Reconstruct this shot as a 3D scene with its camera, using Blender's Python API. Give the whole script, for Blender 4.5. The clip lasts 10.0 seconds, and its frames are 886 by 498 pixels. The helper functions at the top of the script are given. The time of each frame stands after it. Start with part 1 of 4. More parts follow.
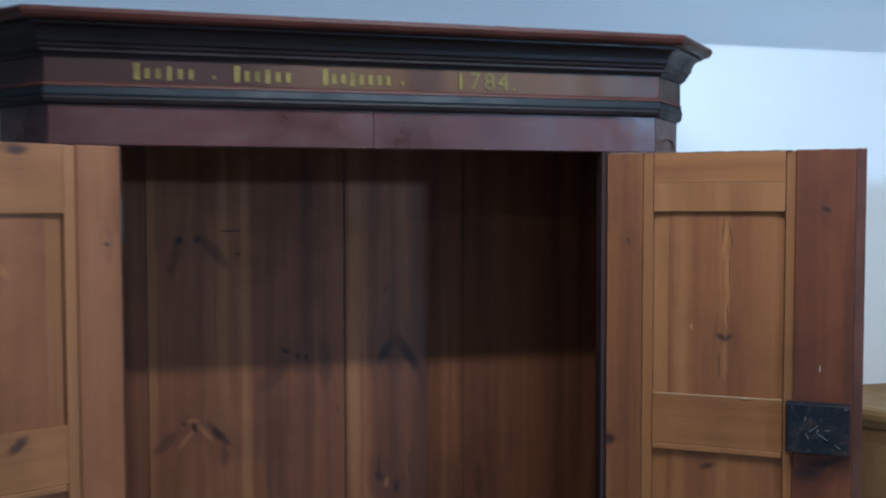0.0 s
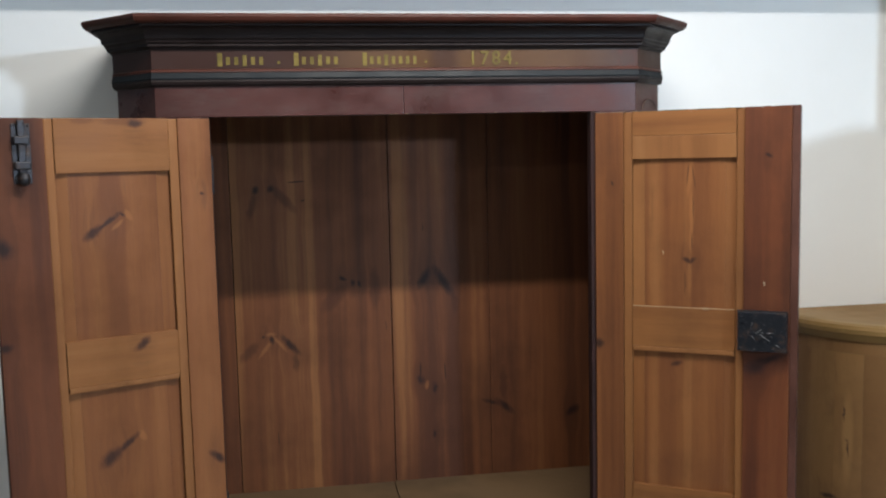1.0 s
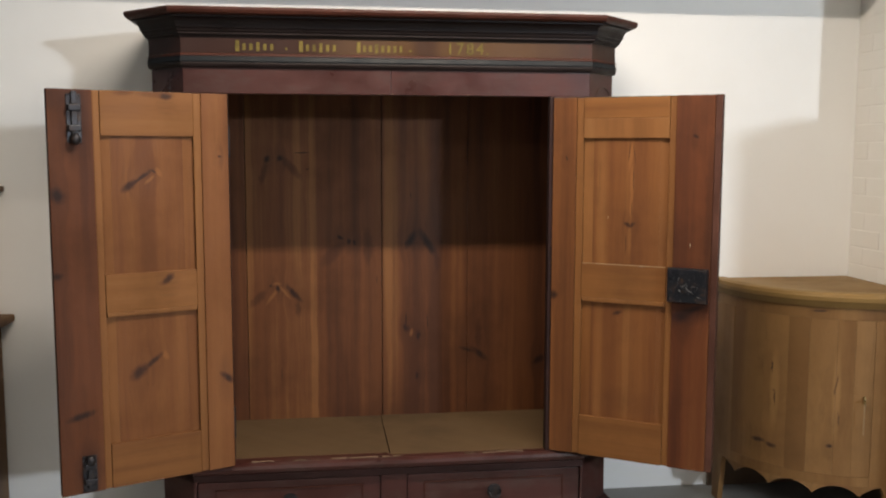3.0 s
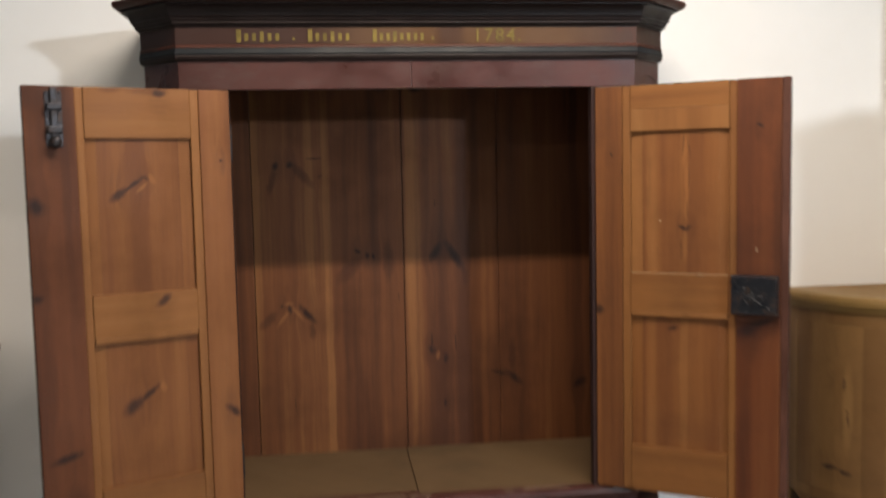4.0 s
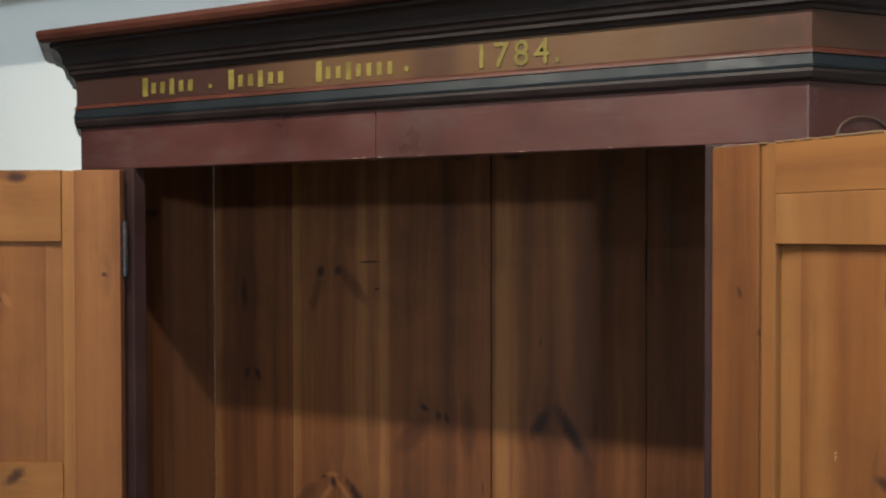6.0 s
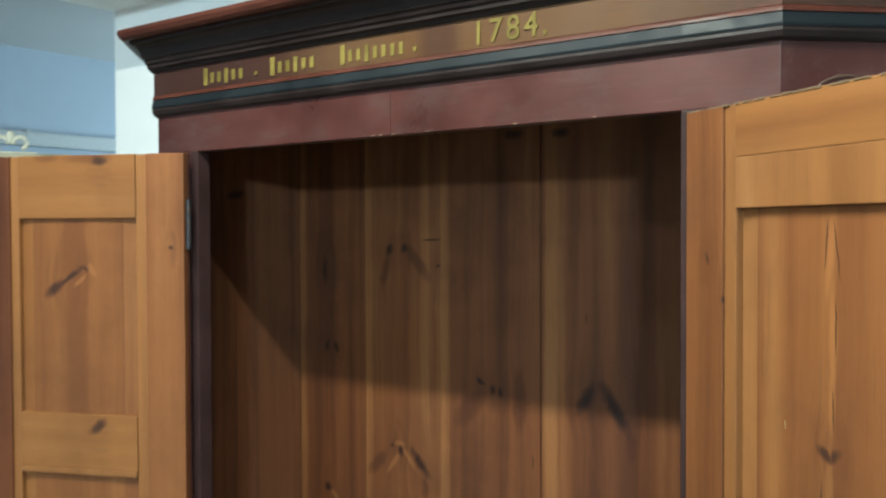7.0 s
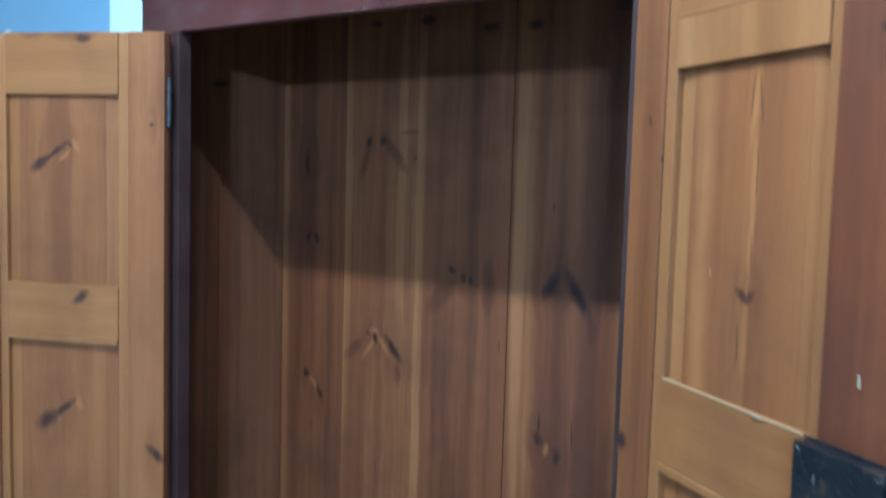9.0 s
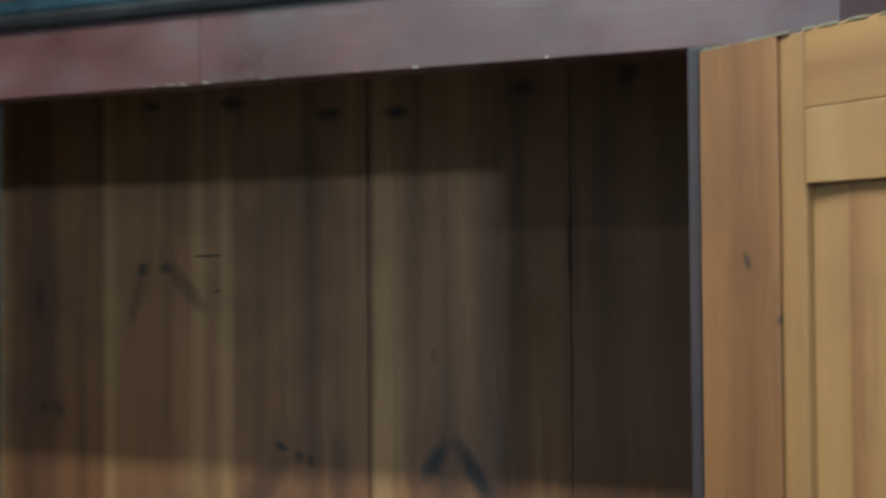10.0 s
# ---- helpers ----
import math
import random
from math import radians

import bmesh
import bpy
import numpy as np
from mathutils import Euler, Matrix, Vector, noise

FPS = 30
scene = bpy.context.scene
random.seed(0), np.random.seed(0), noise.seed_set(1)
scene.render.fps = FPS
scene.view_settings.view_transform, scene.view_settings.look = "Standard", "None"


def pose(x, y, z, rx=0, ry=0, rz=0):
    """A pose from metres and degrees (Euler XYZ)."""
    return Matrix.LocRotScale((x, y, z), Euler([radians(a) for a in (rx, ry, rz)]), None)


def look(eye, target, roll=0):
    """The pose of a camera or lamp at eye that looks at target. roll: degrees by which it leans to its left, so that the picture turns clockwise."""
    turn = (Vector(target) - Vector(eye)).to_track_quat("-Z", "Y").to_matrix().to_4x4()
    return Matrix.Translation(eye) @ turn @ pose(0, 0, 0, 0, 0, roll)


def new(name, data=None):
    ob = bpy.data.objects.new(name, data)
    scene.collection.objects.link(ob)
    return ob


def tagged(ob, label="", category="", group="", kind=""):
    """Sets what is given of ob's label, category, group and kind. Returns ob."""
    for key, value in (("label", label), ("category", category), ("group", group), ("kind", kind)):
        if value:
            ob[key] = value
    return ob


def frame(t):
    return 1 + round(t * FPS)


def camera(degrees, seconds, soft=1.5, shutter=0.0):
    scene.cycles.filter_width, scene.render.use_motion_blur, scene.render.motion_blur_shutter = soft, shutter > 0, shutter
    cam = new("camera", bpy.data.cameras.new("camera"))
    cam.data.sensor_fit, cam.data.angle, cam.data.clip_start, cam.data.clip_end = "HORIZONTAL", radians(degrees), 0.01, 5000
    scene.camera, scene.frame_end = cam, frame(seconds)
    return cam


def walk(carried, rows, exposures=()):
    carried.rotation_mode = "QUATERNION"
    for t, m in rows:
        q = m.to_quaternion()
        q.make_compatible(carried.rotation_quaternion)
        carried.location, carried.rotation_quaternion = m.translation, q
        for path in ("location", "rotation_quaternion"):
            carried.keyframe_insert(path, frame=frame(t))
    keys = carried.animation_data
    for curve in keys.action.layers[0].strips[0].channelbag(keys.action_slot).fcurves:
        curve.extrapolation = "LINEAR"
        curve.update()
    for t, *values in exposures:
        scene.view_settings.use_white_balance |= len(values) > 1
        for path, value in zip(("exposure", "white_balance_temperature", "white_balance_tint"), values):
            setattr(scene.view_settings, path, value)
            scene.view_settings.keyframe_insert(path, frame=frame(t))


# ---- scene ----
cam = camera(51.2, 10.0, soft=2.0, shutter=0.5)
PATH = [
    (0, (-0.36, -2.118, 1.496), (0.116, -0.178, 1.406), -0.1),
    (0.5, (-0.355, -2.435, 1.52), (-0.014, -0.466, 1.438), -0.5),
    (1, (-0.34, -2.708, 1.505), (-0.02, -0.743, 1.307), -1.3),
    (1.5, (-0.272, -2.937, 1.494), (-0.02, -0.959, 1.332), -0.7),
    (2, (-0.229, -3.088, 1.473), (0.057, -1.118, 1.282), -0.7),
    (2.5, (-0.248, -3.196, 1.484), (0.029, -1.224, 1.292), -0.2),
    (2.7, (-0.259, -3.241, 1.474), (0.019, -1.271, 1.27), 0.1),
    (3.8, (-0.256, -3.061, 1.369), (-0.035, -1.086, 1.151), -0.5),
    (4, (-0.263, -2.872, 1.371), (-0.026, -0.893, 1.206), -1.2),
    (4.5, (-0.157, -2.465, 1.426), (0.027, -0.475, 1.331), -0.8),
    (5, (0.135, -2.022, 1.479), (0.055, -0.025, 1.404), -0.5),
    (5.2, (0.246, -1.861, 1.477), (0.031, 0.127, 1.432), -0.6),
    (6.3, (0.946, -1.343, 1.506), (-0.063, 0.383, 1.469), -0.4),
    (6.5, (1.002, -1.318, 1.497), (-0.066, 0.372, 1.466), -0.8),
    (7, (1.107, -1.306, 1.458), (-0.101, 0.287, 1.415), -0.2),
    (7.5, (1.222, -1.299, 1.43), (-0.087, 0.21, 1.337), 0.0),
    (8, (1.267, -1.31, 1.381), (-0.036, 0.197, 1.209), 0.3),
    (8.5, (1.271, -1.303, 1.322), (-0.007, 0.213, 1.063), 0.9),
    (9, (1.216, -1.306, 1.333), (-0.003, 0.271, 1.166), 1.6),
    (9.5, (0.944, -1.192, 1.398), (-0.114, 0.505, 1.448), 0.8),
    (10, (0.599, -0.971, 1.417), (0.007, 0.94, 1.444), -0.5),
]
EXPOSURES = [(0.0, -0.06, 4700, 5), (0.6, 0.10, 5350, 8), (1.2, 0.16, 6150, 10), (2.0, 0.24, 6750, 13), (2.5, 0.03, 6850, 14), (3.8, 0.10, 7000, 15), (4.5, 0.30, 7000, 17), (5.0, 0.08, 7000, 18), (6.5, 0.55, 5900, -3),
             (7.5, 1.02, 5600, -10), (8.5, 1.04, 4800, -14), (9.0, 1.04, 4050, -11), (9.5, 0.88, 4550, -14), (10.0, 0.86, 4200, -27)]
walk(cam, [(t, look(eye, target, roll)) for t, eye, target, roll in PATH], EXPOSURES)

FLOOR = -0.05          # floor level
CEIL = 2.9             # ceiling level
WALL = 0.60            # plane of the back wall
SIDE = 2.09            # plane of the painted brick wall
CORNER = -1.783        # left end of the back wall

# ---- world and lamps ----
world = bpy.data.worlds.new("world")
scene.world = world
world.use_nodes = True
sky = world.node_tree.nodes.new("ShaderNodeTexSky")
sky.sky_type, sky.sun_disc = "NISHITA", False
sky.sun_elevation, sky.sun_rotation = radians(35), radians(160)
bg = world.node_tree.nodes["Background"]
bg.inputs["Strength"].default_value = 0.1
world.node_tree.links.new(sky.outputs[0], bg.inputs["Color"])


def area_lamp(name, eye, target, sx, sy, watts, colour):
    data = bpy.data.lights.new(name, "AREA")
    data.shape, data.size, data.size_y = "RECTANGLE", sx, sy
    data.energy, data.color = watts, colour
    ob = new(name, data)
    ob.matrix_world = look(eye, target)
    return ob


WARM = (1.0, 0.915, 0.80)
COOL = (1.0, 0.97, 0.92)
DAY = (0.74, 0.87, 1.0)
# unseen tubes: x, y, watts; two fit shadow edges, the last two are fill
TUBES = [(0.28, -1.045, 74, WARM), (-0.9, -3.77, 25, WARM), (-2.8, -7.2, 30, COOL), (2.6, -5.2, 6, WARM)]
for x, y, watts, tone in TUBES:
    area_lamp("tube_light", (x, y, 2.80), (x, y, 0), 1.5, 0.07, watts, tone)
# unseen lamps: one fits the inner shadow edges, one fills the far wall
EDGE_LAMP = (5.45, -8.0, 2.64)
area_lamp("shadow_edge_lamp", EDGE_LAMP, (0.0, 0.0, 1.5), 0.40, 0.30, 310, DAY)
area_lamp("far_wall_fill", (-4.2, 4.85, 1.7), (-5.0, 0.0, 1.5), 1.2, 1.1, 28, DAY)


# ---- materials ----
class Nodes:
    def __init__(self, name, rough=0.6, metal=0.0, spec=0.5):
        self.mat = bpy.data.materials.new(name)
        self.mat.use_nodes = True
        self.t = self.mat.node_tree
        self.bsdf = self.t.nodes["Principled BSDF"]
        self.bsdf.inputs["Roughness"].default_value = rough
        self.bsdf.inputs["Metallic"].default_value = metal
        self.bsdf.inputs["Specular IOR Level"].default_value = spec
        self.co = self.t.nodes.new("ShaderNodeTexCoord").outputs["Object"]
        self.rnd = self.t.nodes.new("ShaderNodeObjectInfo").outputs["Random"]

    def put(self, socket, v):
        if isinstance(v, bpy.types.NodeSocket):
            self.t.links.new(v, socket)
        else:
            socket.default_value = v

    def math(self, op, a, b=0.0, c=None, clamp=False):
        n = self.t.nodes.new("ShaderNodeMath")
        n.operation, n.use_clamp = op, clamp
        self.put(n.inputs[0], a)
        self.put(n.inputs[1], b)
        if c is not None:
            self.put(n.inputs[2], c)
        return n.outputs[0]

    def vec(self, op, a, b):
        n = self.t.nodes.new("ShaderNodeVectorMath")
        n.operation = op
        self.put(n.inputs[0], a)
        self.put(n.inputs[1], b)
        return n.outputs["Value"] if op == "LENGTH" else n.outputs[0]

    def noise(self, co, scale, detail=4.0, rough=0.55):
        n = self.t.nodes.new("ShaderNodeTexNoise")
        self.put(n.inputs["Vector"], co)
        n.inputs["Scale"].default_value = scale
        n.inputs["Detail"].default_value = detail
        n.inputs["Roughness"].default_value = rough
        return n.outputs["Fac"]

    def step(self, v, lo, hi, a=0.0, b=1.0):
        n = self.t.nodes.new("ShaderNodeMapRange")
        n.interpolation_type = "SMOOTHSTEP"
        for i, x in enumerate((v, lo, hi, a, b)):
            self.put(n.inputs[i], x)
        return n.outputs[0]

    def mix(self, f, a, b, kind="MIX"):
        n = self.t.nodes.new("ShaderNodeMix")
        n.data_type, n.blend_type = "RGBA", kind
        self.put(n.inputs["Factor"], f)
        self.put(n.inputs["A"], (*a, 1) if isinstance(a, tuple) else a)
        self.put(n.inputs["B"], (*b, 1) if isinstance(b, tuple) else b)
        return n.outputs["Result"]

    def sep(self, co):
        n = self.t.nodes.new("ShaderNodeSeparateXYZ")
        self.put(n.inputs[0], co)
        return n.outputs

    def comb(self, x, y, z):
        n = self.t.nodes.new("ShaderNodeCombineXYZ")
        for s, v in zip(n.inputs, (x, y, z)):
            self.put(s, v)
        return n.outputs[0]

    def bump(self, h, strength=0.3, dist=0.002):
        n = self.t.nodes.new("ShaderNodeBump")
        n.inputs["Strength"].default_value = strength
        n.inputs["Distance"].default_value = dist
        self.put(n.inputs["Height"], h)
        self.put(self.bsdf.inputs["Normal"], n.outputs[0])

    def done(self, colour, rough=None):
        self.put(self.bsdf.inputs["Base Color"], (*colour, 1) if isinstance(colour, tuple) else colour)
        if rough is not None:
            self.put(self.bsdf.inputs["Roughness"], rough)
        return self.mat


def pine(name, dark, mid, light, along="z", knots=(), rough=0.5, seed=0.0, plane="x", var=0.16, streak=1.0, pale=(), smudge=(), cracks=(), bands=(), broad_scale=10.0, tan=(1.0, 0.955, 0.96)):
    """Old pine: bands of early and late wood along one axis, resinous lines, knots, cracks, pale and brown patches, each (u, z, length, width, angle), set bands (u, half width, gain) and grime."""
    dark, mid, light = (tuple(v * f for v, f in zip(c, tan)) for c in (dark, mid, light))
    n = Nodes(name, rough, spec=0.28)
    s = n.sep(n.co)
    u = s[{"x": 0, "y": 1}[plane]]
    z = s[2]
    wob = n.noise(n.co, 5.0, 3)
    rag = n.noise(n.comb(n.math("MULTIPLY", u, 1.0), s[1], n.math("MULTIPLY", z, 0.35)), 120.0, 4)
    wobble = n.math("MULTIPLY", n.math("SUBTRACT", n.noise(n.co, 34.0, 2), 0.5), 0.020)

    def spot(row, lo, hi, ragged, stray=1.0):
        ku, kz, kl, kw, ka = row
        du, dz = n.math("ADD", n.math("SUBTRACT", u, ku), n.math("MULTIPLY", wobble, stray)), n.math("SUBTRACT", z, kz)
        c, sn = math.cos(radians(ka)), math.sin(radians(ka))
        a = n.math("DIVIDE", n.math("ADD", n.math("MULTIPLY", du, c), n.math("MULTIPLY", dz, sn)), kl)
        b = n.math("DIVIDE", n.math("SUBTRACT", n.math("MULTIPLY", dz, c), n.math("MULTIPLY", du, sn)), kw)
        r2 = n.math("ADD", n.math("MULTIPLY", a, a), n.math("MULTIPLY", b, b))
        r2 = n.math("ADD", r2, n.math("MULTIPLY", n.math("SUBTRACT", rag, 0.5), ragged))
        return du, dz, r2, n.step(r2, lo, hi, 1.0, 0.0)

    # the grain bends round each knot
    bend, masks, flames, cores = 0.0, [], [], []
    for row in knots:
        du, dz, r2, mask = spot(row, 0.0, 1.7, 1.0)
        masks.append(mask)
        cores.append(n.step(r2, 0.0, 0.55, 1.0, 0.0))
        reach = 0.5 * (row[2] + row[3]) + 0.012
        fa, fb = n.math("DIVIDE", du, reach * 1.5), n.math("DIVIDE", dz, reach * 3.2)
        flame = n.step(n.math("ADD", n.math("MULTIPLY", fa, fa), n.math("MULTIPLY", fb, fb)), 0.0, 1.0, 1.0, 0.0)
        flames.append(flame)
        bend = n.math("SUBTRACT", bend, n.math("MULTIPLY", n.math("MULTIPLY", du, flame), 0.55))
    off = n.math("ADD", n.math("MULTIPLY", n.rnd, 37.0), seed)
    lat = n.math("ADD", n.math("ADD", s[0], s[1]), n.math("ADD", bend, n.math("MULTIPLY", wob, 0.02)))
    if along == "z":
        gco = n.comb(n.math("ADD", lat, off), off, n.math("MULTIPLY", z, 0.05))
        hco = n.comb(n.math("ADD", lat, off), off, n.math("MULTIPLY", z, 0.012))
    else:
        gco = n.comb(n.math("MULTIPLY", lat, 0.05), off, n.math("ADD", z, off))
        hco = n.comb(n.math("MULTIPLY", lat, 0.012), off, n.math("ADD", z, off))
    broad = n.noise(gco, broad_scale, 2.0, 0.5)
    mid_band = n.noise(hco, broad_scale * 3.6, 2.0, 0.5)
    fine = n.noise(gco, 85.0, 5.0, 0.65)
    hair = n.noise(gco, 330.0, 3.0, 0.6)
    grain = n.math("ADD", n.math("ADD", n.math("MULTIPLY", broad, 0.58), n.math("MULTIPLY", mid_band, 0.26)), n.math("MULTIPLY", fine, 0.16))
    for bu, bw, gain in bands:
        d = n.math("ABSOLUTE", n.math("SUBTRACT", n.math("ADD", u, n.math("MULTIPLY", wob, 0.012)), bu))
        grain = n.math("ADD", grain, n.step(d, bw * 0.35, bw, gain, 0.0))
    col = n.mix(n.step(grain, 0.36, 0.54), dark, mid)
    col = n.mix(n.step(grain, 0.51, 0.69), col, light)
    col = n.mix(n.math("MULTIPLY", n.step(fine, 0.56, 0.74), 0.26 * streak), col, tuple(v * 0.45 for v in dark))
    col = n.mix(n.math("MULTIPLY", n.step(hair, 0.45, 0.8), 0.16), col, tuple(v * 0.5 for v in dark))
    for flame in flames:
        col = n.mix(n.math("MULTIPLY", flame, n.math("MULTIPLY", n.step(fine, 0.36, 0.62), 0.34)), col, tuple(v * 0.6 for v in dark))
    for row in smudge:
        col = n.mix(n.math("MULTIPLY", spot(row, 0.0, 1.6, 0.6)[3], 0.55), col, tuple(v * f for v, f in zip(dark, (0.55, 0.45, 0.50))))
    for row in pale:
        col = n.mix(n.math("MULTIPLY", spot(row, 0.0, 1.5, 0.5, 0.3)[3], 0.42), col, tuple(min(1.0, v * 1.35) for v in light))
    for mask, core in zip(masks, cores):
        col = n.mix(n.math("MULTIPLY", n.math("MULTIPLY", mask, n.step(fine, 0.25, 0.6, 0.72, 1.0)), 0.92), col, tuple(v * f for v, f in zip(dark, (0.34, 0.31, 0.58))))
        col = n.mix(n.math("MULTIPLY", core, 0.75), col, tuple(v * f for v, f in zip(dark, (0.17, 0.16, 0.28))))
    for row in cracks:
        col = n.mix(n.math("MULTIPLY", spot(row, 0.3, 1.2, 0.5, 0.25)[3], 0.85), col, tuple(v * 0.12 for v in dark))
    grime = n.noise(n.co, 2.3, 5.0, 0.6)
    col = n.mix(n.step(grime, 0.46, 0.74, 0.0, 0.42), col, tuple(v * 0.42 for v in dark))
    tone = n.math("ADD", 1.0 - var / 2, n.math("MULTIPLY", n.rnd, var))
    col = n.mix(1.0, col, n.comb(tone, tone, tone), "MULTIPLY")
    n.bump(n.math("ADD", n.math("MULTIPLY", hair, 0.4), fine), 0.22, 0.0015)
    return n.done(col, n.step(grime, 0.3, 0.75, rough + 0.02, rough + 0.25))


def paint(name, base, worn, rough=0.38, wear=0.62, scale=6.0, along="x", metal=0.0, wear_sheen=None, spec=0.22):
    """Old oil paint on wood: brushed along one axis, cloudy, rubbed through in places."""
    n = Nodes(name, rough, metal, spec=spec)
    s = n.sep(n.co)
    if along == "x":
        gco = n.comb(n.math("MULTIPLY", s[0], 0.07), s[1], s[2])
    else:
        gco = n.comb(s[0], s[1], n.math("MULTIPLY", s[2], 0.07))
    brush = n.noise(gco, 140.0, 5.0, 0.6)
    cloud = n.noise(n.co, scale, 5.0, 0.6)
    spots = n.noise(n.co, scale * 9, 4.0, 0.65)
    col = n.mix(n.step(cloud, 0.3, 0.7), tuple(v * 0.68 for v in base), tuple(min(1, v * 1.25) for v in base))
    col = n.mix(n.math("MULTIPLY", n.step(brush, 0.45, 0.75), 0.3), col, tuple(v * 0.5 for v in base))
    col = n.mix(n.math("MULTIPLY", n.step(n.math("ADD", n.math("MULTIPLY", spots, 0.5), n.math("MULTIPLY", cloud, 0.5)), wear, wear + 0.06), 0.8), col, worn)
    # patches of greyer wear, with some of the paint's sheen put into the colour
    if wear_sheen:
        patch = n.noise(n.comb(n.math("MULTIPLY", s[0], 0.5), s[1], n.math("MULTIPLY", s[2], 1.3)), 9.0, 6.0, 0.7)
        col = n.mix(n.step(patch, 0.46, 0.68, 0.0, 0.75), col, wear_sheen)
        rub = n.noise(gco, 55.0, 4.0, 0.7)
        col = n.mix(n.step(rub, 0.58, 0.72, 0.0, 0.4), col, tuple(v * 1.5 for v in wear_sheen))
    n.bump(n.math("ADD", n.math("MULTIPLY", spots, 0.5), brush), 0.16, 0.001)
    return n.done(col, n.step(n.math("ADD", cloud, n.math("MULTIPLY", spots, 0.3)), 0.4, 0.9, rough - 0.1, rough + 0.22))


def plaster(name, base, rough=0.8, stain=0.16, depth=0.002):
    n = Nodes(name, rough)
    big = n.noise(n.co, 1.3, 5.0, 0.6)
    fine = n.noise(n.co, 55.0, 5.0, 0.6)
    roll = n.noise(n.co, 210.0, 3.0, 0.6)
    col = n.mix(n.step(big, 0.35, 0.75, 0.0, stain), base, tuple(v * f for v, f in zip(base, (0.78, 0.76, 0.70))))
    col = n.mix(n.step(fine, 0.62, 0.8, 0.0, 0.10), col, tuple(v * 0.7 for v in base))
    n.bump(n.math("ADD", n.math("MULTIPLY", roll, 0.5), n.math("ADD", fine, n.math("MULTIPLY", big, 3.0))), 0.28, depth)
    return n.done(col)


def iron(name, base=(0.030, 0.029, 0.032), rough=0.45):
    n = Nodes(name, rough, 0.75)
    a, b = n.noise(n.co, 30.0, 5.0, 0.7), n.noise(n.co, 160.0, 4.0, 0.7)
    col = n.mix(n.step(a, 0.5, 0.75), base, (0.075, 0.045, 0.030))
    col = n.mix(n.step(b, 0.60, 0.74, 0.0, 0.7), col, (0.24, 0.23, 0.23))
    n.bump(n.math("ADD", a, b), 0.35, 0.001)
    return n.done(col, n.step(a, 0.3, 0.8, rough - 0.12, rough + 0.25))


def plain(name, colour, rough=0.5, metal=0.0, glow=0.0):
    n = Nodes(name, rough, metal)
    c = n.noise(n.co, 40.0, 4.0)
    if glow:
        n.bsdf.inputs["Emission Color"].default_value = (*colour, 1)
        n.bsdf.inputs["Emission Strength"].default_value = glow
    return n.done(n.mix(n.step(c, 0.35, 0.75, 0.0, 0.3), colour, tuple(v * 0.7 for v in colour)))


BACK_KNOTS = [
    # two legs of the large branch knot
    (0.118, 1.078, 0.044, 0.017, 56), (0.186, 1.062, 0.066, 0.017, -57),
    # three small ones over a brown flare
    (-0.173, 1.088, 0.013, 0.009, -25), (-0.139, 1.072, 0.008, 0.012, 0), (-0.114, 1.068, 0.008, 0.013, 20),
    # the eye: its spot, a speck and the wedge beside it
    (-0.426, 0.884, 0.008, 0.016, 0), (-0.452, 0.894, 0.006, 0.006, 0), (-0.362, 0.862, 0.046, 0.013, -48),
    # upper branch knot
    (-0.459, 1.406, 0.012, 0.015, -20), (-0.410, 1.409, 0.014, 0.012, 30),
    (-0.686, 0.747, 0.014, 0.012, 0), (-0.632, 0.699, 0.026, 0.008, -58),
    (-0.687, 1.139, 0.010, 0.018, -18), (-0.654, 1.137, 0.009, 0.018, 22),
    (-0.694, 1.348, 0.010, 0.042, 3),
    (0.096, 0.710, 0.014, 0.018, 20), (0.147, 0.676, 0.010, 0.023, 5), (0.142, 0.507, 0.007, 0.016, 0),
    (0.350, 0.612, 0.030, 0.009, -18), (0.405, 0.592, 0.042, 0.013, -40), (0.660, 0.560, 0.03, 0.016, 30),
    (-0.44, 1.715, 0.020, 0.011, 0), (-0.268, 1.711, 0.026, 0.012, 0), (-0.079, 1.680, 0.026, 0.012, 0), (0.050, 1.676, 0.024, 0.012, 0),
    (0.274, 1.704, 0.022, 0.015, 0), (0.446, 1.715, 0.020, 0.016, 30)]
BACK_CRACKS = [(0.350, 1.438, 0.062, 0.0022, 90), (-0.322, 1.431, 0.033, 0.0028, 2), (-0.301, 1.366, 0.008, 0.003, 10), (0.116, 1.258, 0.014, 0.0014, 90),
               (-0.024, 0.913, 0.020, 0.0016, 90), (-0.415, 0.53, 0.030, 0.0014, 90), (-0.663, 0.595, 0.026, 0.0014, 90), (0.096, 0.745, 0.030, 0.003, 90), (0.185, 0.735, 0.034, 0.0025, 92)]
BACK_SMUDGE = [(-0.205, 1.020, 0.062, 0.026, 48), (-0.060, 1.050, 0.020, 0.075, 0), (-0.475, 1.350, 0.050, 0.013, 76), (-0.365, 1.372, 0.062, 0.017, -48), (-0.505, 0.842, 0.046, 0.017, 44),
               (-0.345, 0.800, 0.010, 0.035, 0), (0.400, 0.680, 0.014, 0.060, 0), (0.225, 0.985, 0.012, 0.040, 0)]
BACK_PALE = [(-0.447, 0.852, 0.045, 0.008, 52), (-0.398, 0.868, 0.040, 0.007, -50), (-0.428, 0.902, 0.018, 0.008, 0), (-0.655, 0.722, 0.030, 0.007, -45), (0.118, 0.690, 0.018, 0.008, 80)]
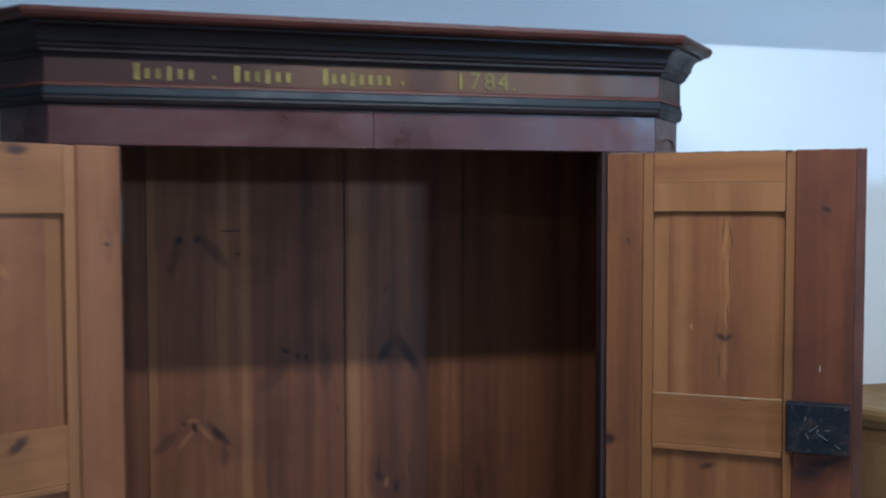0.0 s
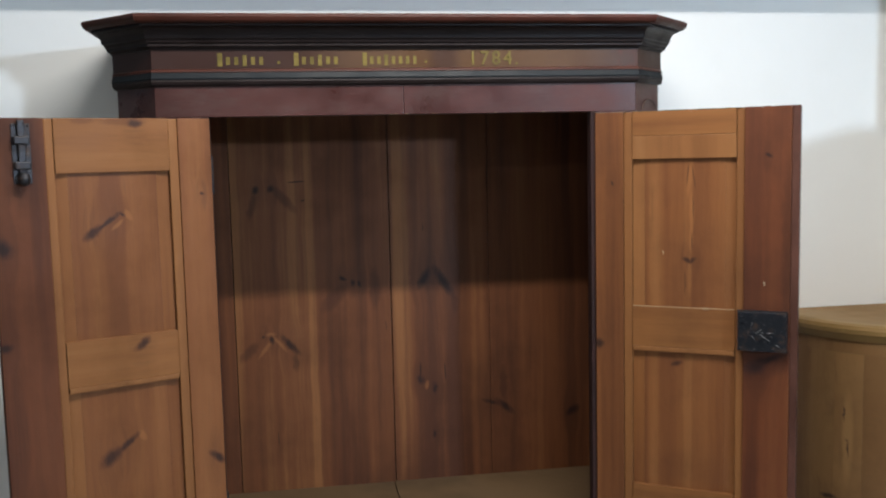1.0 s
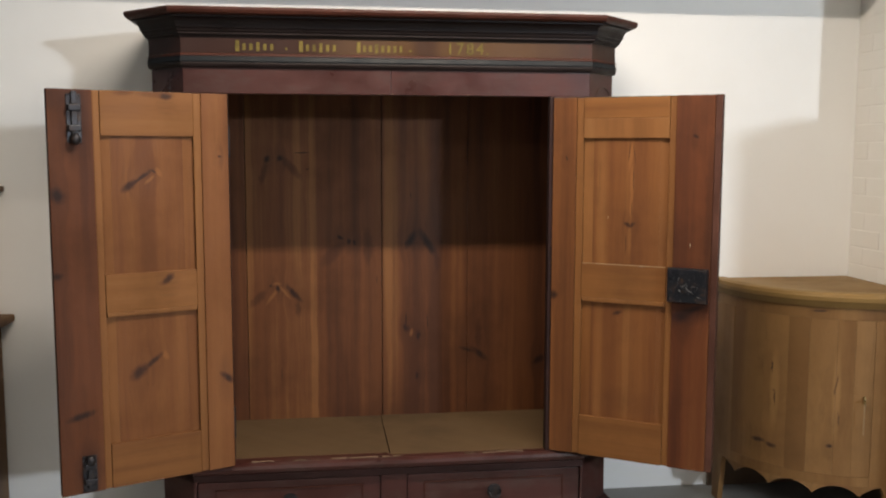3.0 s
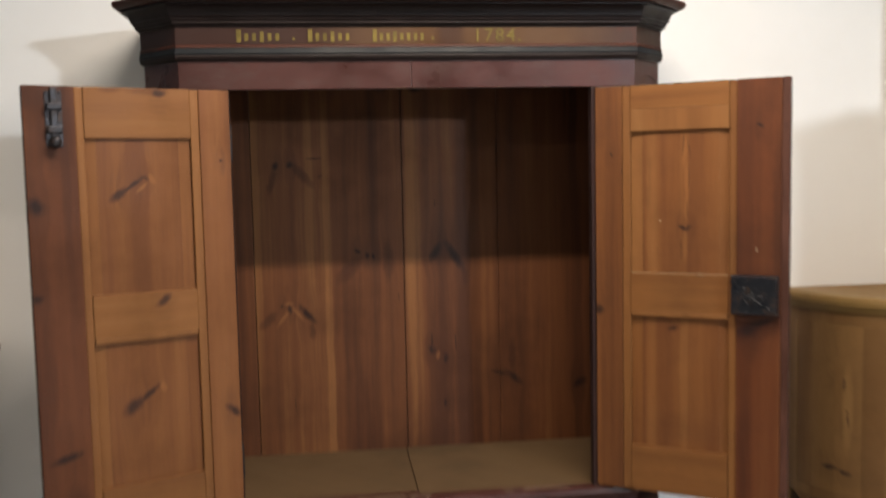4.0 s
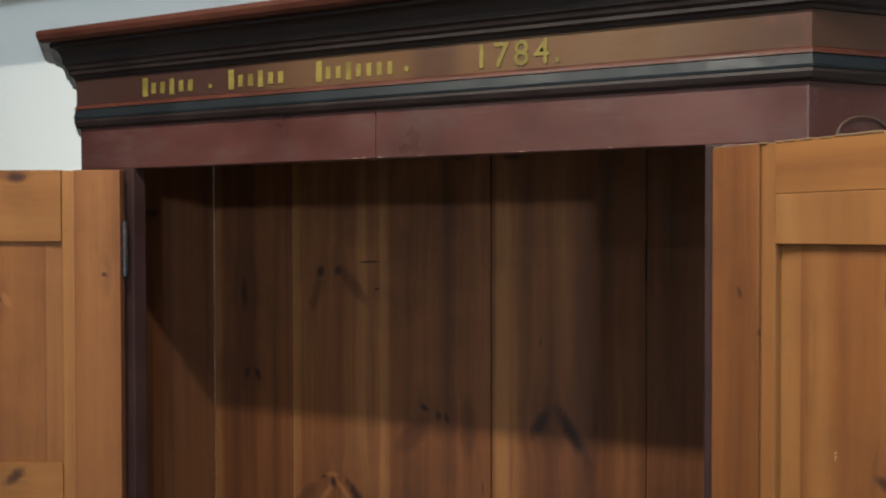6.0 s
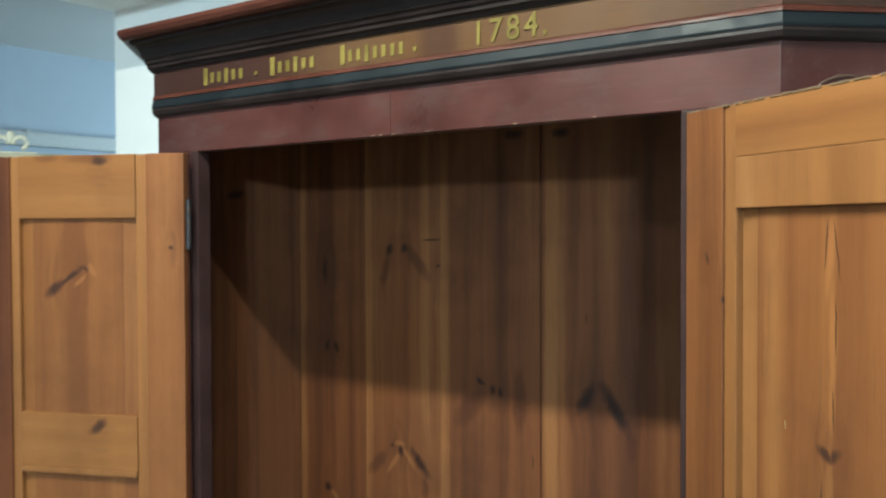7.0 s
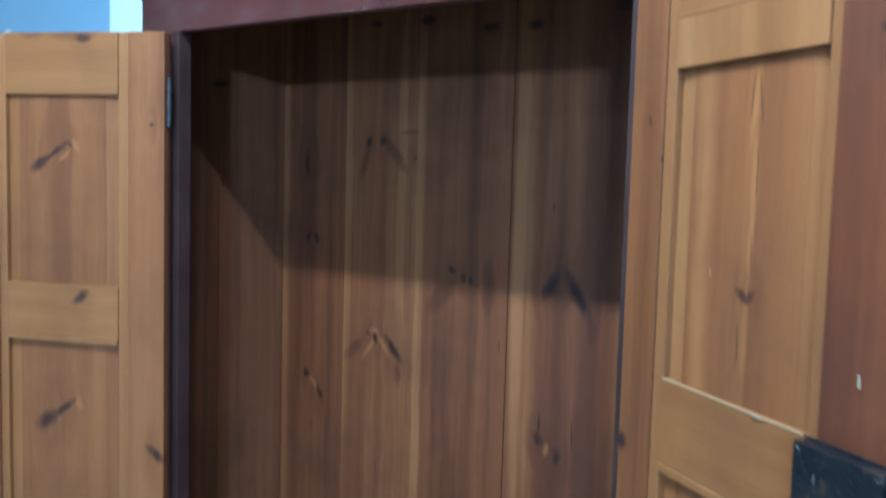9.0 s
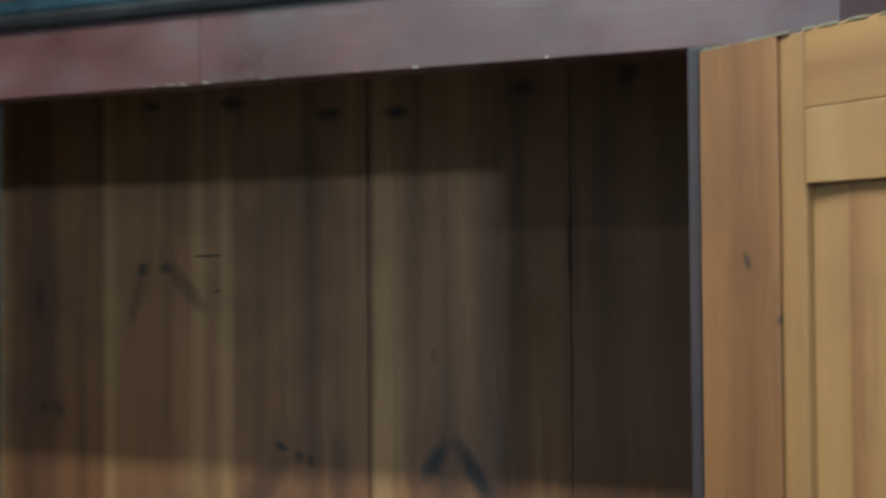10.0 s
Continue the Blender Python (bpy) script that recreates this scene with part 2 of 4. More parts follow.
BACK_BANDS = [(-0.779, 0.030, 0.104), (-0.640, 0.020, 0.048), (-0.528, 0.022, 0.080), (-0.275, 0.020, 0.120), (-0.345, 0.040, 0.040), (-0.200, 0.030, -0.048), (-0.100, 0.022, -0.048), (0.030, 0.024, 0.072),
              (0.225, 0.040, -0.040), (0.300, 0.024, 0.048), (0.420, 0.050, -0.056), (0.540, 0.020, 0.064), (0.640, 0.060, -0.064)]
M = {}
M["back"] = pine("old_pine_back_boards", (0.0600, 0.0196, 0.0070), (0.1100, 0.0395, 0.0125), (0.1850, 0.0810, 0.0262), knots=BACK_KNOTS, cracks=BACK_CRACKS, smudge=BACK_SMUDGE, pale=BACK_PALE, bands=BACK_BANDS, rough=0.50, var=0.10, streak=0.6)
M["inside"] = pine("old_pine_inner_sides", (0.0568, 0.0206, 0.0083), (0.1135, 0.0444, 0.0166), (0.1858, 0.0877, 0.0350), knots=[(0.10, 0.60, 0.02, 0.012, 80), (0.30, 1.55, 0.03, 0.01, 10)], plane="y", rough=0.55)
M["floorboard"] = pine("raw_greyed_pine", (0.0579, 0.0351, 0.0146), (0.0873, 0.0541, 0.0239), (0.1089, 0.0703, 0.0324), along="x", rough=0.7, seed=3)
M["stile"] = pine("pine_door_stile", (0.0860, 0.0292, 0.0077), (0.1462, 0.0550, 0.0146), (0.1892, 0.0817, 0.0241), seed=5, var=0.08, knots=[(0.020, 0.665, 0.030, 0.012, 40), (0.03, 1.42, 0.006, 0.005, 0)])
M["stile_r"] = pine("pine_door_stile_with_edge_knot", (0.0860, 0.0292, 0.0077), (0.1462, 0.0550, 0.0146), (0.1892, 0.0817, 0.0241), seed=5, var=0.08, knots=[(0.020, 0.925, 0.014, 0.016, 0), (0.065, 1.415, 0.004, 0.009, 0), (0.10, 1.36, 0.006, 0.006, 0)])
M["stile_dark"] = pine("pine_door_outer_stile", (0.0505, 0.0140, 0.0037), (0.0914, 0.0282, 0.0073), (0.1218, 0.0440, 0.0124), seed=9, var=0.05, smudge=[(0.488, 1.53, 0.050, 0.13, 0), (0.545, 1.60, 0.05, 0.04, 0), (0.480, 0.42, 0.045, 0.10, 0)],
                       knots=[(0.545, 1.30, 0.026, 0.022, 60), (0.555, 1.05, 0.018, 0.012, 0), (0.500, 0.600, 0.045, 0.012, -14)])
M["stile_lock"] = pine("pine_lock_stile", (0.0609, 0.0161, 0.0044), (0.1044, 0.0307, 0.0081), (0.1393, 0.0507, 0.0146), seed=11, var=0.05, smudge=[(0.505, 0.985, 0.085, 0.085, 0), (0.500, 0.885, 0.085, 0.035, 15), (0.565, 1.20, 0.02, 0.30, 0)],
                       knots=[(0.500, 0.900, 0.070, 0.012, 24), (0.478, 0.880, 0.030, 0.020, 10), (0.510, 1.49, 0.012, 0.006, -30)])
M["rail"] = pine("pine_door_rail", (0.1290, 0.0499, 0.0120), (0.1763, 0.0748, 0.0189), (0.2064, 0.0989, 0.0292), along="x", seed=14, var=0.06, streak=0.4)
M["rail_knot"] = pine("pine_door_rail_with_knot", (0.1290, 0.0499, 0.0120), (0.1763, 0.0748, 0.0189), (0.2064, 0.0989, 0.0292), along="x", seed=17, var=0.05, streak=0.4,
                      knots=[(0.214, 1.020, 0.027, 0.012, -36), (0.205, 1.612, 0.018, 0.012, 6)], smudge=[(0.235, 1.618, 0.060, 0.012, 0), (0.34, 1.62, 0.03, 0.010, 0)])
M["panel"] = pine("pine_door_panel", (0.1120, 0.0395, 0.0102), (0.1505, 0.0575, 0.0148), (0.1900, 0.0830, 0.0235), seed=21, var=0.06, pale=[(0.232, 1.370, 0.018, 0.008, 60), (0.226, 0.765, 0.018, 0.010, 60), (0.262, 1.345, 0.022, 0.006, -40)],
                  knots=[(0.326, 1.327, 0.030, 0.013, -36), (0.288, 1.352, 0.046, 0.007, -35), (0.248, 1.372, 0.010, 0.004, 30), (0.312, 0.718, 0.034, 0.020, -38), (0.268, 0.748, 0.042, 0.010, -38)])
M["panel_r"] = pine("pine_door_panel_streaked", (0.1120, 0.0395, 0.0102), (0.1505, 0.0575, 0.0148), (0.1900, 0.0830, 0.0235), seed=25, var=0.06, pale=[(0.290, 1.42, 0.050, 0.006, 84), (0.296, 1.33, 0.060, 0.008, 91), (0.294, 1.25, 0.050, 0.006, 89), (0.291, 1.14, 0.060, 0.007, 90)],
                    knots=[(0.284, 1.186, 0.013, 0.007, -38), (0.301, 1.187, 0.012, 0.006, 48), (0.255, 0.875, 0.018, 0.008, 20)], cracks=[(0.284, 1.44, 0.034, 0.0013, 84), (0.302, 1.43, 0.040, 0.0013, 99), (0.300, 1.34, 0.040, 0.0014, 90), (0.296, 1.24, 0.030, 0.0013, 92), (0.278, 1.118, 0.040, 0.0013, 90)], bands=[(0.190, 0.022, 0.12), (0.292, 0.018, 0.10), (0.235, 0.030, -0.04), (0.345, 0.03, -0.05)])
M["strip"] = pine("pine_panel_bead", (0.1462, 0.0602, 0.0155), (0.1892, 0.0817, 0.0224), (0.2236, 0.1075, 0.0344), seed=29, var=0.05, streak=0.3)
# paler panel pine: light on the sloped margin is put into the colour
M["bevel"] = pine("pine_panel_bevel_lit", (0.1250, 0.0450, 0.0115), (0.1650, 0.0670, 0.0175), (0.2000, 0.0900, 0.0270), seed=29, var=0.05, streak=0.3)
M["edge"] = paint("stained_door_edge", (0.075, 0.030, 0.020), (0.16, 0.08, 0.045), rough=0.5, along="z")
M["red"] = paint("oxblood_paint", (0.0480, 0.0130, 0.0100), (0.1050, 0.0500, 0.0370), rough=0.34, wear=0.68, scale=4.0, wear_sheen=(0.056, 0.0300, 0.0260), spec=0.38)
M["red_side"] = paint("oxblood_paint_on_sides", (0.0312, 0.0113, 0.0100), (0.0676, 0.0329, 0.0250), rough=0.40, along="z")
M["lip"] = paint("red_brown_cornice_top", (0.0478, 0.0131, 0.0073), (0.0778, 0.0343, 0.0225), rough=0.42)
M["black"] = paint("black_brown_cornice_paint", (0.0105, 0.0058, 0.0052), (0.0290, 0.0180, 0.0145), rough=0.42, wear=0.70)
M["blue"] = paint("blue_black_moulding_paint", (0.0053, 0.0075, 0.0095), (0.0288, 0.0325, 0.0343), rough=0.46, wear=0.70)
M["jamb"] = paint("dark_jamb", (0.0240, 0.0098, 0.0085), (0.0640, 0.0360, 0.0270), rough=0.68, along="z")
M["chip"] = plain("bare_chipped_wood", (0.1890, 0.1260, 0.0800), 0.8)
# pale pine of the split, and of the highlight painted on the rail
M["bare"] = plain("pale_split_and_highlight", (0.235, 0.150, 0.075), 0.7)
M["dusty"] = plain("dusty_door_top", (0.130, 0.080, 0.042), 0.9)
M["worn_brown"] = plain("rubbed_brown_paint", (0.062, 0.034, 0.020), 0.6)
M["twine"] = plain("dull_twine", (0.30, 0.21, 0.11), 0.8)
M["gold"] = paint("yellow_ochre_lettering", (0.1260, 0.0945, 0.0203), (0.1050, 0.0700, 0.0189), rough=0.5, wear=0.60, scale=25)


def frieze_paint():
    """Brown ground, rubbed to tan behind the lettering, red at its end."""
    n = Nodes("frieze_ground", 0.5, spec=0.25)
    s = n.sep(n.co)
    cloud = n.noise(n.vec("MULTIPLY", n.co, (1.0, 1.0, 0.6)), 7.0, 5.0, 0.6)
    fine = n.noise(n.comb(n.math("MULTIPLY", s[0], 0.1), s[1], s[2]), 120.0, 4.0)
    x = n.math("ADD", s[0], n.math("MULTIPLY", n.math("SUBTRACT", cloud, 0.5), 0.25))
    tan = n.math("MULTIPLY", n.step(x, -0.42, 0.0), n.step(x, 0.45, 0.70, 1.0, 0.25))
    gap = n.step(n.math("ABSOLUTE", n.math("SUBTRACT", s[0], 0.115)), 0.02, 0.06, 0.35, 1.0)
    tan = n.math("MULTIPLY", tan, gap)
    col = n.mix(tan, (0.028, 0.011, 0.008), (0.070, 0.034, 0.014))
    col = n.mix(n.math("MULTIPLY", n.math("MULTIPLY", n.step(x, 0.56, 0.68), n.step(s[0], 0.70, 0.712, 1.0, 0.0)), n.step(cloud, 0.46, 0.60, 0.0, 0.8)), col, (0.16, 0.035, 0.020))
    col = n.mix(n.step(fine, 0.5, 0.8, 0.0, 0.35), col, (0.028, 0.014, 0.010))
    n.bump(fine, 0.15, 0.001)
    return n.done(col, n.step(cloud, 0.3, 0.7, 0.32, 0.55))


M["frieze"] = frieze_paint()
M["iron"] = iron("wrought_iron")
M["lockiron"] = iron("black_lock_iron", (0.020, 0.022, 0.028), 0.38)
M["brass"] = plain("dull_brass", (0.30, 0.22, 0.10), 0.4, 0.9)
M["white"] = plaster("white_wall_paint", (0.84, 0.845, 0.825))
M["brickwhite"] = plaster("white_painted_brick", (0.78, 0.765, 0.72), stain=0.22, depth=0.004)
M["bluewall"] = plaster("pale_grey_blue_wall", (0.42, 0.47, 0.53), stain=0.3)
M["ceiling"] = plaster("ceiling_paint", (0.66, 0.65, 0.62))
M["concrete"] = plaster("grey_concrete_floor", (0.27, 0.265, 0.25), rough=0.6, stain=0.7, depth=0.003)
M["corner"] = pine("stripped_waxed_pine", (0.1688, 0.0797, 0.0267), (0.2373, 0.1227, 0.0455), (0.2902, 0.1595, 0.0644), seed=33, rough=0.45, var=0.13, tan=(0.95, 0.97, 0.96),
                   streak=1.4,
                   knots=[(-0.700, 0.86, 0.020, 0.011, -50), (-0.695, 0.66, 0.010, 0.008, 0), (-0.600, 0.335, 0.014, 0.010, 20), (-0.570, 0.325, 0.014, 0.010, -30),
                          (-0.572, 0.64, 0.028, 0.0026, 88), (-0.566, 0.52, 0.034, 0.0022, 92), (-0.392, 0.60, 0.040, 0.0028, 84),
                          (-0.382, 0.47, 0.030, 0.0024, 95), (-0.405, 0.36, 0.012, 0.008, 0), (-0.450, 0.885, 0.026, 0.005, 4)],
                   pale=[(-0.565, 0.56, 0.16, 0.012, 90), (-0.390, 0.55, 0.18, 0.014, 90)])
M["corner_top"] = pine("stripped_pine_top", (0.1841, 0.0989, 0.0294), (0.2559, 0.1453, 0.0463), (0.3071, 0.1892, 0.0664), along="x", seed=37, rough=0.42, tan=(0.97, 0.98, 0.97))
# dark brown undersides, also used where shade is put into the colour
M["shadow"] = plain("dark_underside_and_shade", (0.10, 0.06, 0.035), 0.8)
M["oldpine"] = pine("mellow_pine", (0.1320, 0.0688, 0.0288), (0.1980, 0.1100, 0.0480), (0.2520, 0.1485, 0.0672), seed=41, rough=0.5)
M["cream"] = paint("cream_paint", (0.4340, 0.3850, 0.2660), (0.2800, 0.2170, 0.1260), rough=0.5)
M["paletop"] = pine("scrubbed_pale_top", (0.3220, 0.2730, 0.1750), (0.3920, 0.3430, 0.2310), (0.63, 0.57, 0.40), along="x", seed=45, rough=0.6)
M["ivory"] = plain("ivory_gesso", (0.78, 0.72, 0.55), 0.55)
M["plastic"] = plain("black_plastic", (0.02, 0.02, 0.022), 0.45)
M["trunk"] = plain("grey_white_trunking", (0.50, 0.50, 0.48), 0.5)
M["lens"] = plain("frosted_lamp_glass", (0.55, 0.56, 0.58), 0.25)
M["scuff"] = plain("scuffed_bare_iron", (0.20, 0.20, 0.20), 0.4, 0.5)
M["steel"] = plain("white_enamelled_steel", (0.75, 0.75, 0.73), 0.35)
# glows to stand for a light source at the unseen fill lamp
M["glow_pane"] = plain("glowing_fill_pane", (0.74, 0.87, 1.0), 0.3, 0.0, 1.5)
M["tube"] = plain("lit_tube", (1.0, 0.93, 0.82), 0.4, 0.0, 4.0)


def glass_material():
    n = Nodes("window_glass", 0.03)
    n.bsdf.inputs["Transmission Weight"].default_value = 1.0
    n.bsdf.inputs["IOR"].default_value = 1.45
    return n.done((0.93, 0.95, 0.95))


M["glass"] = glass_material()


# ---- mesh tools ----
def link(name, bm, mat, parent=None, label="", smooth=False):
    bmesh.ops.recalc_face_normals(bm, faces=bm.faces)
    me = bpy.data.meshes.new(name)
    bm.to_mesh(me)
    bm.free()
    me.materials.append(M[mat])
    if smooth:
        for p in me.polygons:
            p.use_smooth = True
    ob = new(name, me)
    if parent:
        ob.parent = parent
    if label:
        ob["label"] = label
    return ob


def part(name, bm, mat, parent, label="", smooth=False):
    return link(name, bm, mat, parent, label, smooth)


def empty(name, at, label, category, group="", turn=0.0):
    ob = new(name)
    ob.matrix_world = pose(*at, 0, 0, turn)
    ob.empty_display_size = 0.1
    return tagged(ob, label, category, group)


def box(x0, x1, y0, y1, z0, z1, bevel=0.0, seg=2, bm=None):
    own = bm is None
    bm = bmesh.new() if own else bm
    vs = [bm.verts.new((x, y, z)) for x in (x0, x1) for y in (y0, y1) for z in (z0, z1)]
    fs = [bm.faces.new([vs[i] for i in q]) for q in ((0, 1, 3, 2), (4, 6, 7, 5), (0, 4, 5, 1), (2, 3, 7, 6), (0, 2, 6, 4), (1, 5, 7, 3))]
    if bevel:
        es = list({e for f in fs for e in f.edges})
        bmesh.ops.bevel(bm, geom=es, offset=bevel, segments=seg, affect="EDGES", profile=0.6)
    return bm


def cyl(c, axis, r, length, seg=16, r2=None, bm=None, bevel=0.0):
    bm = bm or bmesh.new()
    m = Matrix.Translation(c) @ {"x": pose(0, 0, 0, 0, 90, 0), "y": pose(0, 0, 0, 90, 0, 0), "z": Matrix.Identity(4)}[axis]
    made = bmesh.ops.create_cone(bm, cap_ends=True, segments=seg, radius1=r, radius2=r if r2 is None else r2, depth=length, matrix=m)
    if bevel:
        es = [e for e in {e for v in made["verts"] for e in v.link_edges} if any(len(f.verts) > 4 for f in e.link_faces)]
        bmesh.ops.bevel(bm, geom=es, offset=bevel, segments=2, affect="EDGES")
    return bm


def ball(c, sx, sy, sz, bm=None, sub=2):
    bm = bm or bmesh.new()
    bmesh.ops.create_icosphere(bm, subdivisions=sub, radius=1.0, matrix=Matrix.Translation(c) @ Matrix.Diagonal((sx, sy, sz, 1)))
    return bm


def prism(points, z0, z1, bevel=0.0):
    """An upright solid over a plan."""
    bm = bmesh.new()
    lo = [bm.verts.new((x, y, z0)) for x, y in points]
    hi = [bm.verts.new((x, y, z1)) for x, y in points]
    n = len(points)
    bm.faces.new(lo[::-1])
    bm.faces.new(hi)
    for i in range(n):
        bm.faces.new((lo[i], lo[(i + 1) % n], hi[(i + 1) % n], hi[i]))
    if bevel:
        bmesh.ops.bevel(bm, geom=list(bm.edges), offset=bevel, segments=2, affect="EDGES")
    return bm


def sweep(path, profile, closed_profile=True):
    """A moulding: profile rows (out, z) carried along an open plan line, with mitres; out is to the right of the line's way."""
    bm = bmesh.new()
    pts = [Vector((x, y)) for x, y in path]
    rings = []
    for i, p in enumerate(pts):
        ds = []
        if i:
            ds.append((p - pts[i - 1]).normalized())
        if i < len(pts) - 1:
            ds.append((pts[i + 1] - p).normalized())
        ns = [Vector((d.y, -d.x)) for d in ds]
        nrm = sum(ns, Vector((0, 0)))
        nrm = nrm / nrm.dot(ns[0])
        rings.append([bm.verts.new((p.x + nrm.x * o, p.y + nrm.y * o, z)) for o, z in profile])
    k = len(profile)
    for a, b in zip(rings, rings[1:]):
        for j in range(k if closed_profile else k - 1):
            bm.faces.new((a[j], b[j], b[(j + 1) % k], a[(j + 1) % k]))
    bm.faces.new(rings[0])
    bm.faces.new(rings[-1][::-1])
    return bm


def tube(points, r, seg=8, bm=None):
    """A round bar along a line of points."""
    bm = bm or bmesh.new()
    pts = [Vector(p) for p in points]
    rings = []
    for i, p in enumerate(pts):
        d = (pts[min(i + 1, len(pts) - 1)] - pts[max(i - 1, 0)]).normalized()
        a = d.orthogonal().normalized() if abs(d.z) > 0.9 else Vector((0, 0, 1)).cross(d).normalized()
        b = d.cross(a)
        rings.append([bm.verts.new(p + r * (math.cos(t) * a + math.sin(t) * b)) for t in (2 * math.pi * j / seg for j in range(seg))])
    for a, b in zip(rings, rings[1:]):
        for j in range(seg):
            bm.faces.new((a[j], a[(j + 1) % seg], b[(j + 1) % seg], b[j]))
    bm.faces.new(rings[0][::-1])
    bm.faces.new(rings[-1])
    return bm


# ---- the room ----
def structure(name, bm, mat, label, category):
    return tagged(link(name, bm, mat), label, category, kind="structure")


structure("floor", box(-6.2, 7.2, -9.2, 5.2, FLOOR - 0.15, FLOOR), "concrete", "worn grey concrete floor", "floor")
structure("ceiling", box(-6.2, 7.2, -9.2, 5.2, CEIL, CEIL + 0.15), "ceiling", "plain off-white painted ceiling", "ceiling")
structure("wall_back", box(CORNER, SIDE + 0.16, WALL, WALL + 0.16, FLOOR, CEIL), "white", "smooth white painted wall behind the wardrobe", "wall")
# cut short out of view so the shadow-edge lamp reaches the back wall
wall_side = structure("wall_side", box(SIDE + 0.004, SIDE + 0.16, 0.17, WALL - 0.001, FLOOR, CEIL), "brickwhite", "white painted brick wall beside the corner cupboard", "wall")
structure("bulkhead", box(CORNER, SIDE - 0.002, 0.165, WALL - 0.001, 2.225, CEIL - 0.001), "white", "white boxed-in bulkhead under the ceiling", "bulkhead")
structure("wall_far", box(-6.2, -5.95, -9.2, 5.2, FLOOR, CEIL), "bluewall", "pale grey-blue painted far wall", "wall")
structure("wall_east", box(7.0, 7.2, -9.2, 5.2, FLOOR, CEIL), "white", "plain white end wall", "wall")
structure("wall_north", box(-5.95, 7.0, 5.0, 5.2, FLOOR, CEIL), "white", "plain white rear wall", "wall")
structure("wall_south", box(-5.95, 7.0, -9.2, -9.0, FLOOR, CEIL), "white", "plain white front wall", "wall")

# ---- the wardrobe ----
F, B, C = 0.705, 0.825, 0.12         # half width of the flat front, half width of the body, depth of the canted corner
DEEP = 0.56                          # back of the body
OPEN_X, OPEN_T, OPEN_B = 0.566, 1.632, 0.343
INX, INY = 0.792, 0.530              # inner faces of sides and back
PLAN = [(-B, DEEP), (-B, C), (-F, 0.0), (F, 0.0), (B, C), (B, DEEP)]


def bars(parent):
    """The lettering of the frieze: a bar for every letter of the name, and the year."""
    y = -0.0095
    for x0, x1, n in ((-0.535, -0.397, 6), (-0.323, -0.187, 6), (-0.127, 0.040, 8)):
        w = (x1 - x0) / n
        for i in range(n):
            tall = 0.005 if i in (0, 3) else 0.0
            bm = box(x0 + (i + 0.26) * w, x0 + (i + 0.74 + (0.10 if i == 0 else 0.0)) * w, y, y + 0.0012, 1.776 - (0.004 if i in (0, 3) else 0.0), 1.798 + tall + (0.006 if i == 0 else 0))
            part("lettering_bar", bm, "gold", parent)
    for x in (-0.360, 0.062):
        part("lettering_dot", cyl((x, y, 1.782), "y", 0.0045, 0.0014, 10), "gold", parent)
    for sign, x in zip("1784.", (0.187, 0.222, 0.257, 0.292, 0.326)):
        txt = bpy.data.curves.new("year", "FONT")
        txt.body, txt.size, txt.extrude, txt.offset = sign, 0.056, 0.0006, 0.0006
        ob = new("year_sign", txt)
        mesh = bpy.data.meshes.new_from_object(ob.evaluated_get(bpy.context.evaluated_depsgraph_get()))
        bpy.data.objects.remove(ob)
        bm = bmesh.new()
        bm.from_mesh(mesh)
        bmesh.ops.transform(bm, verts=bm.verts, matrix=Matrix.Translation((x, y, 1.773)) @ pose(0, 0, 0, 90, 0, 0))
        part("year_digit", bm, "gold", parent, "yellow painted digit of the year 1784")


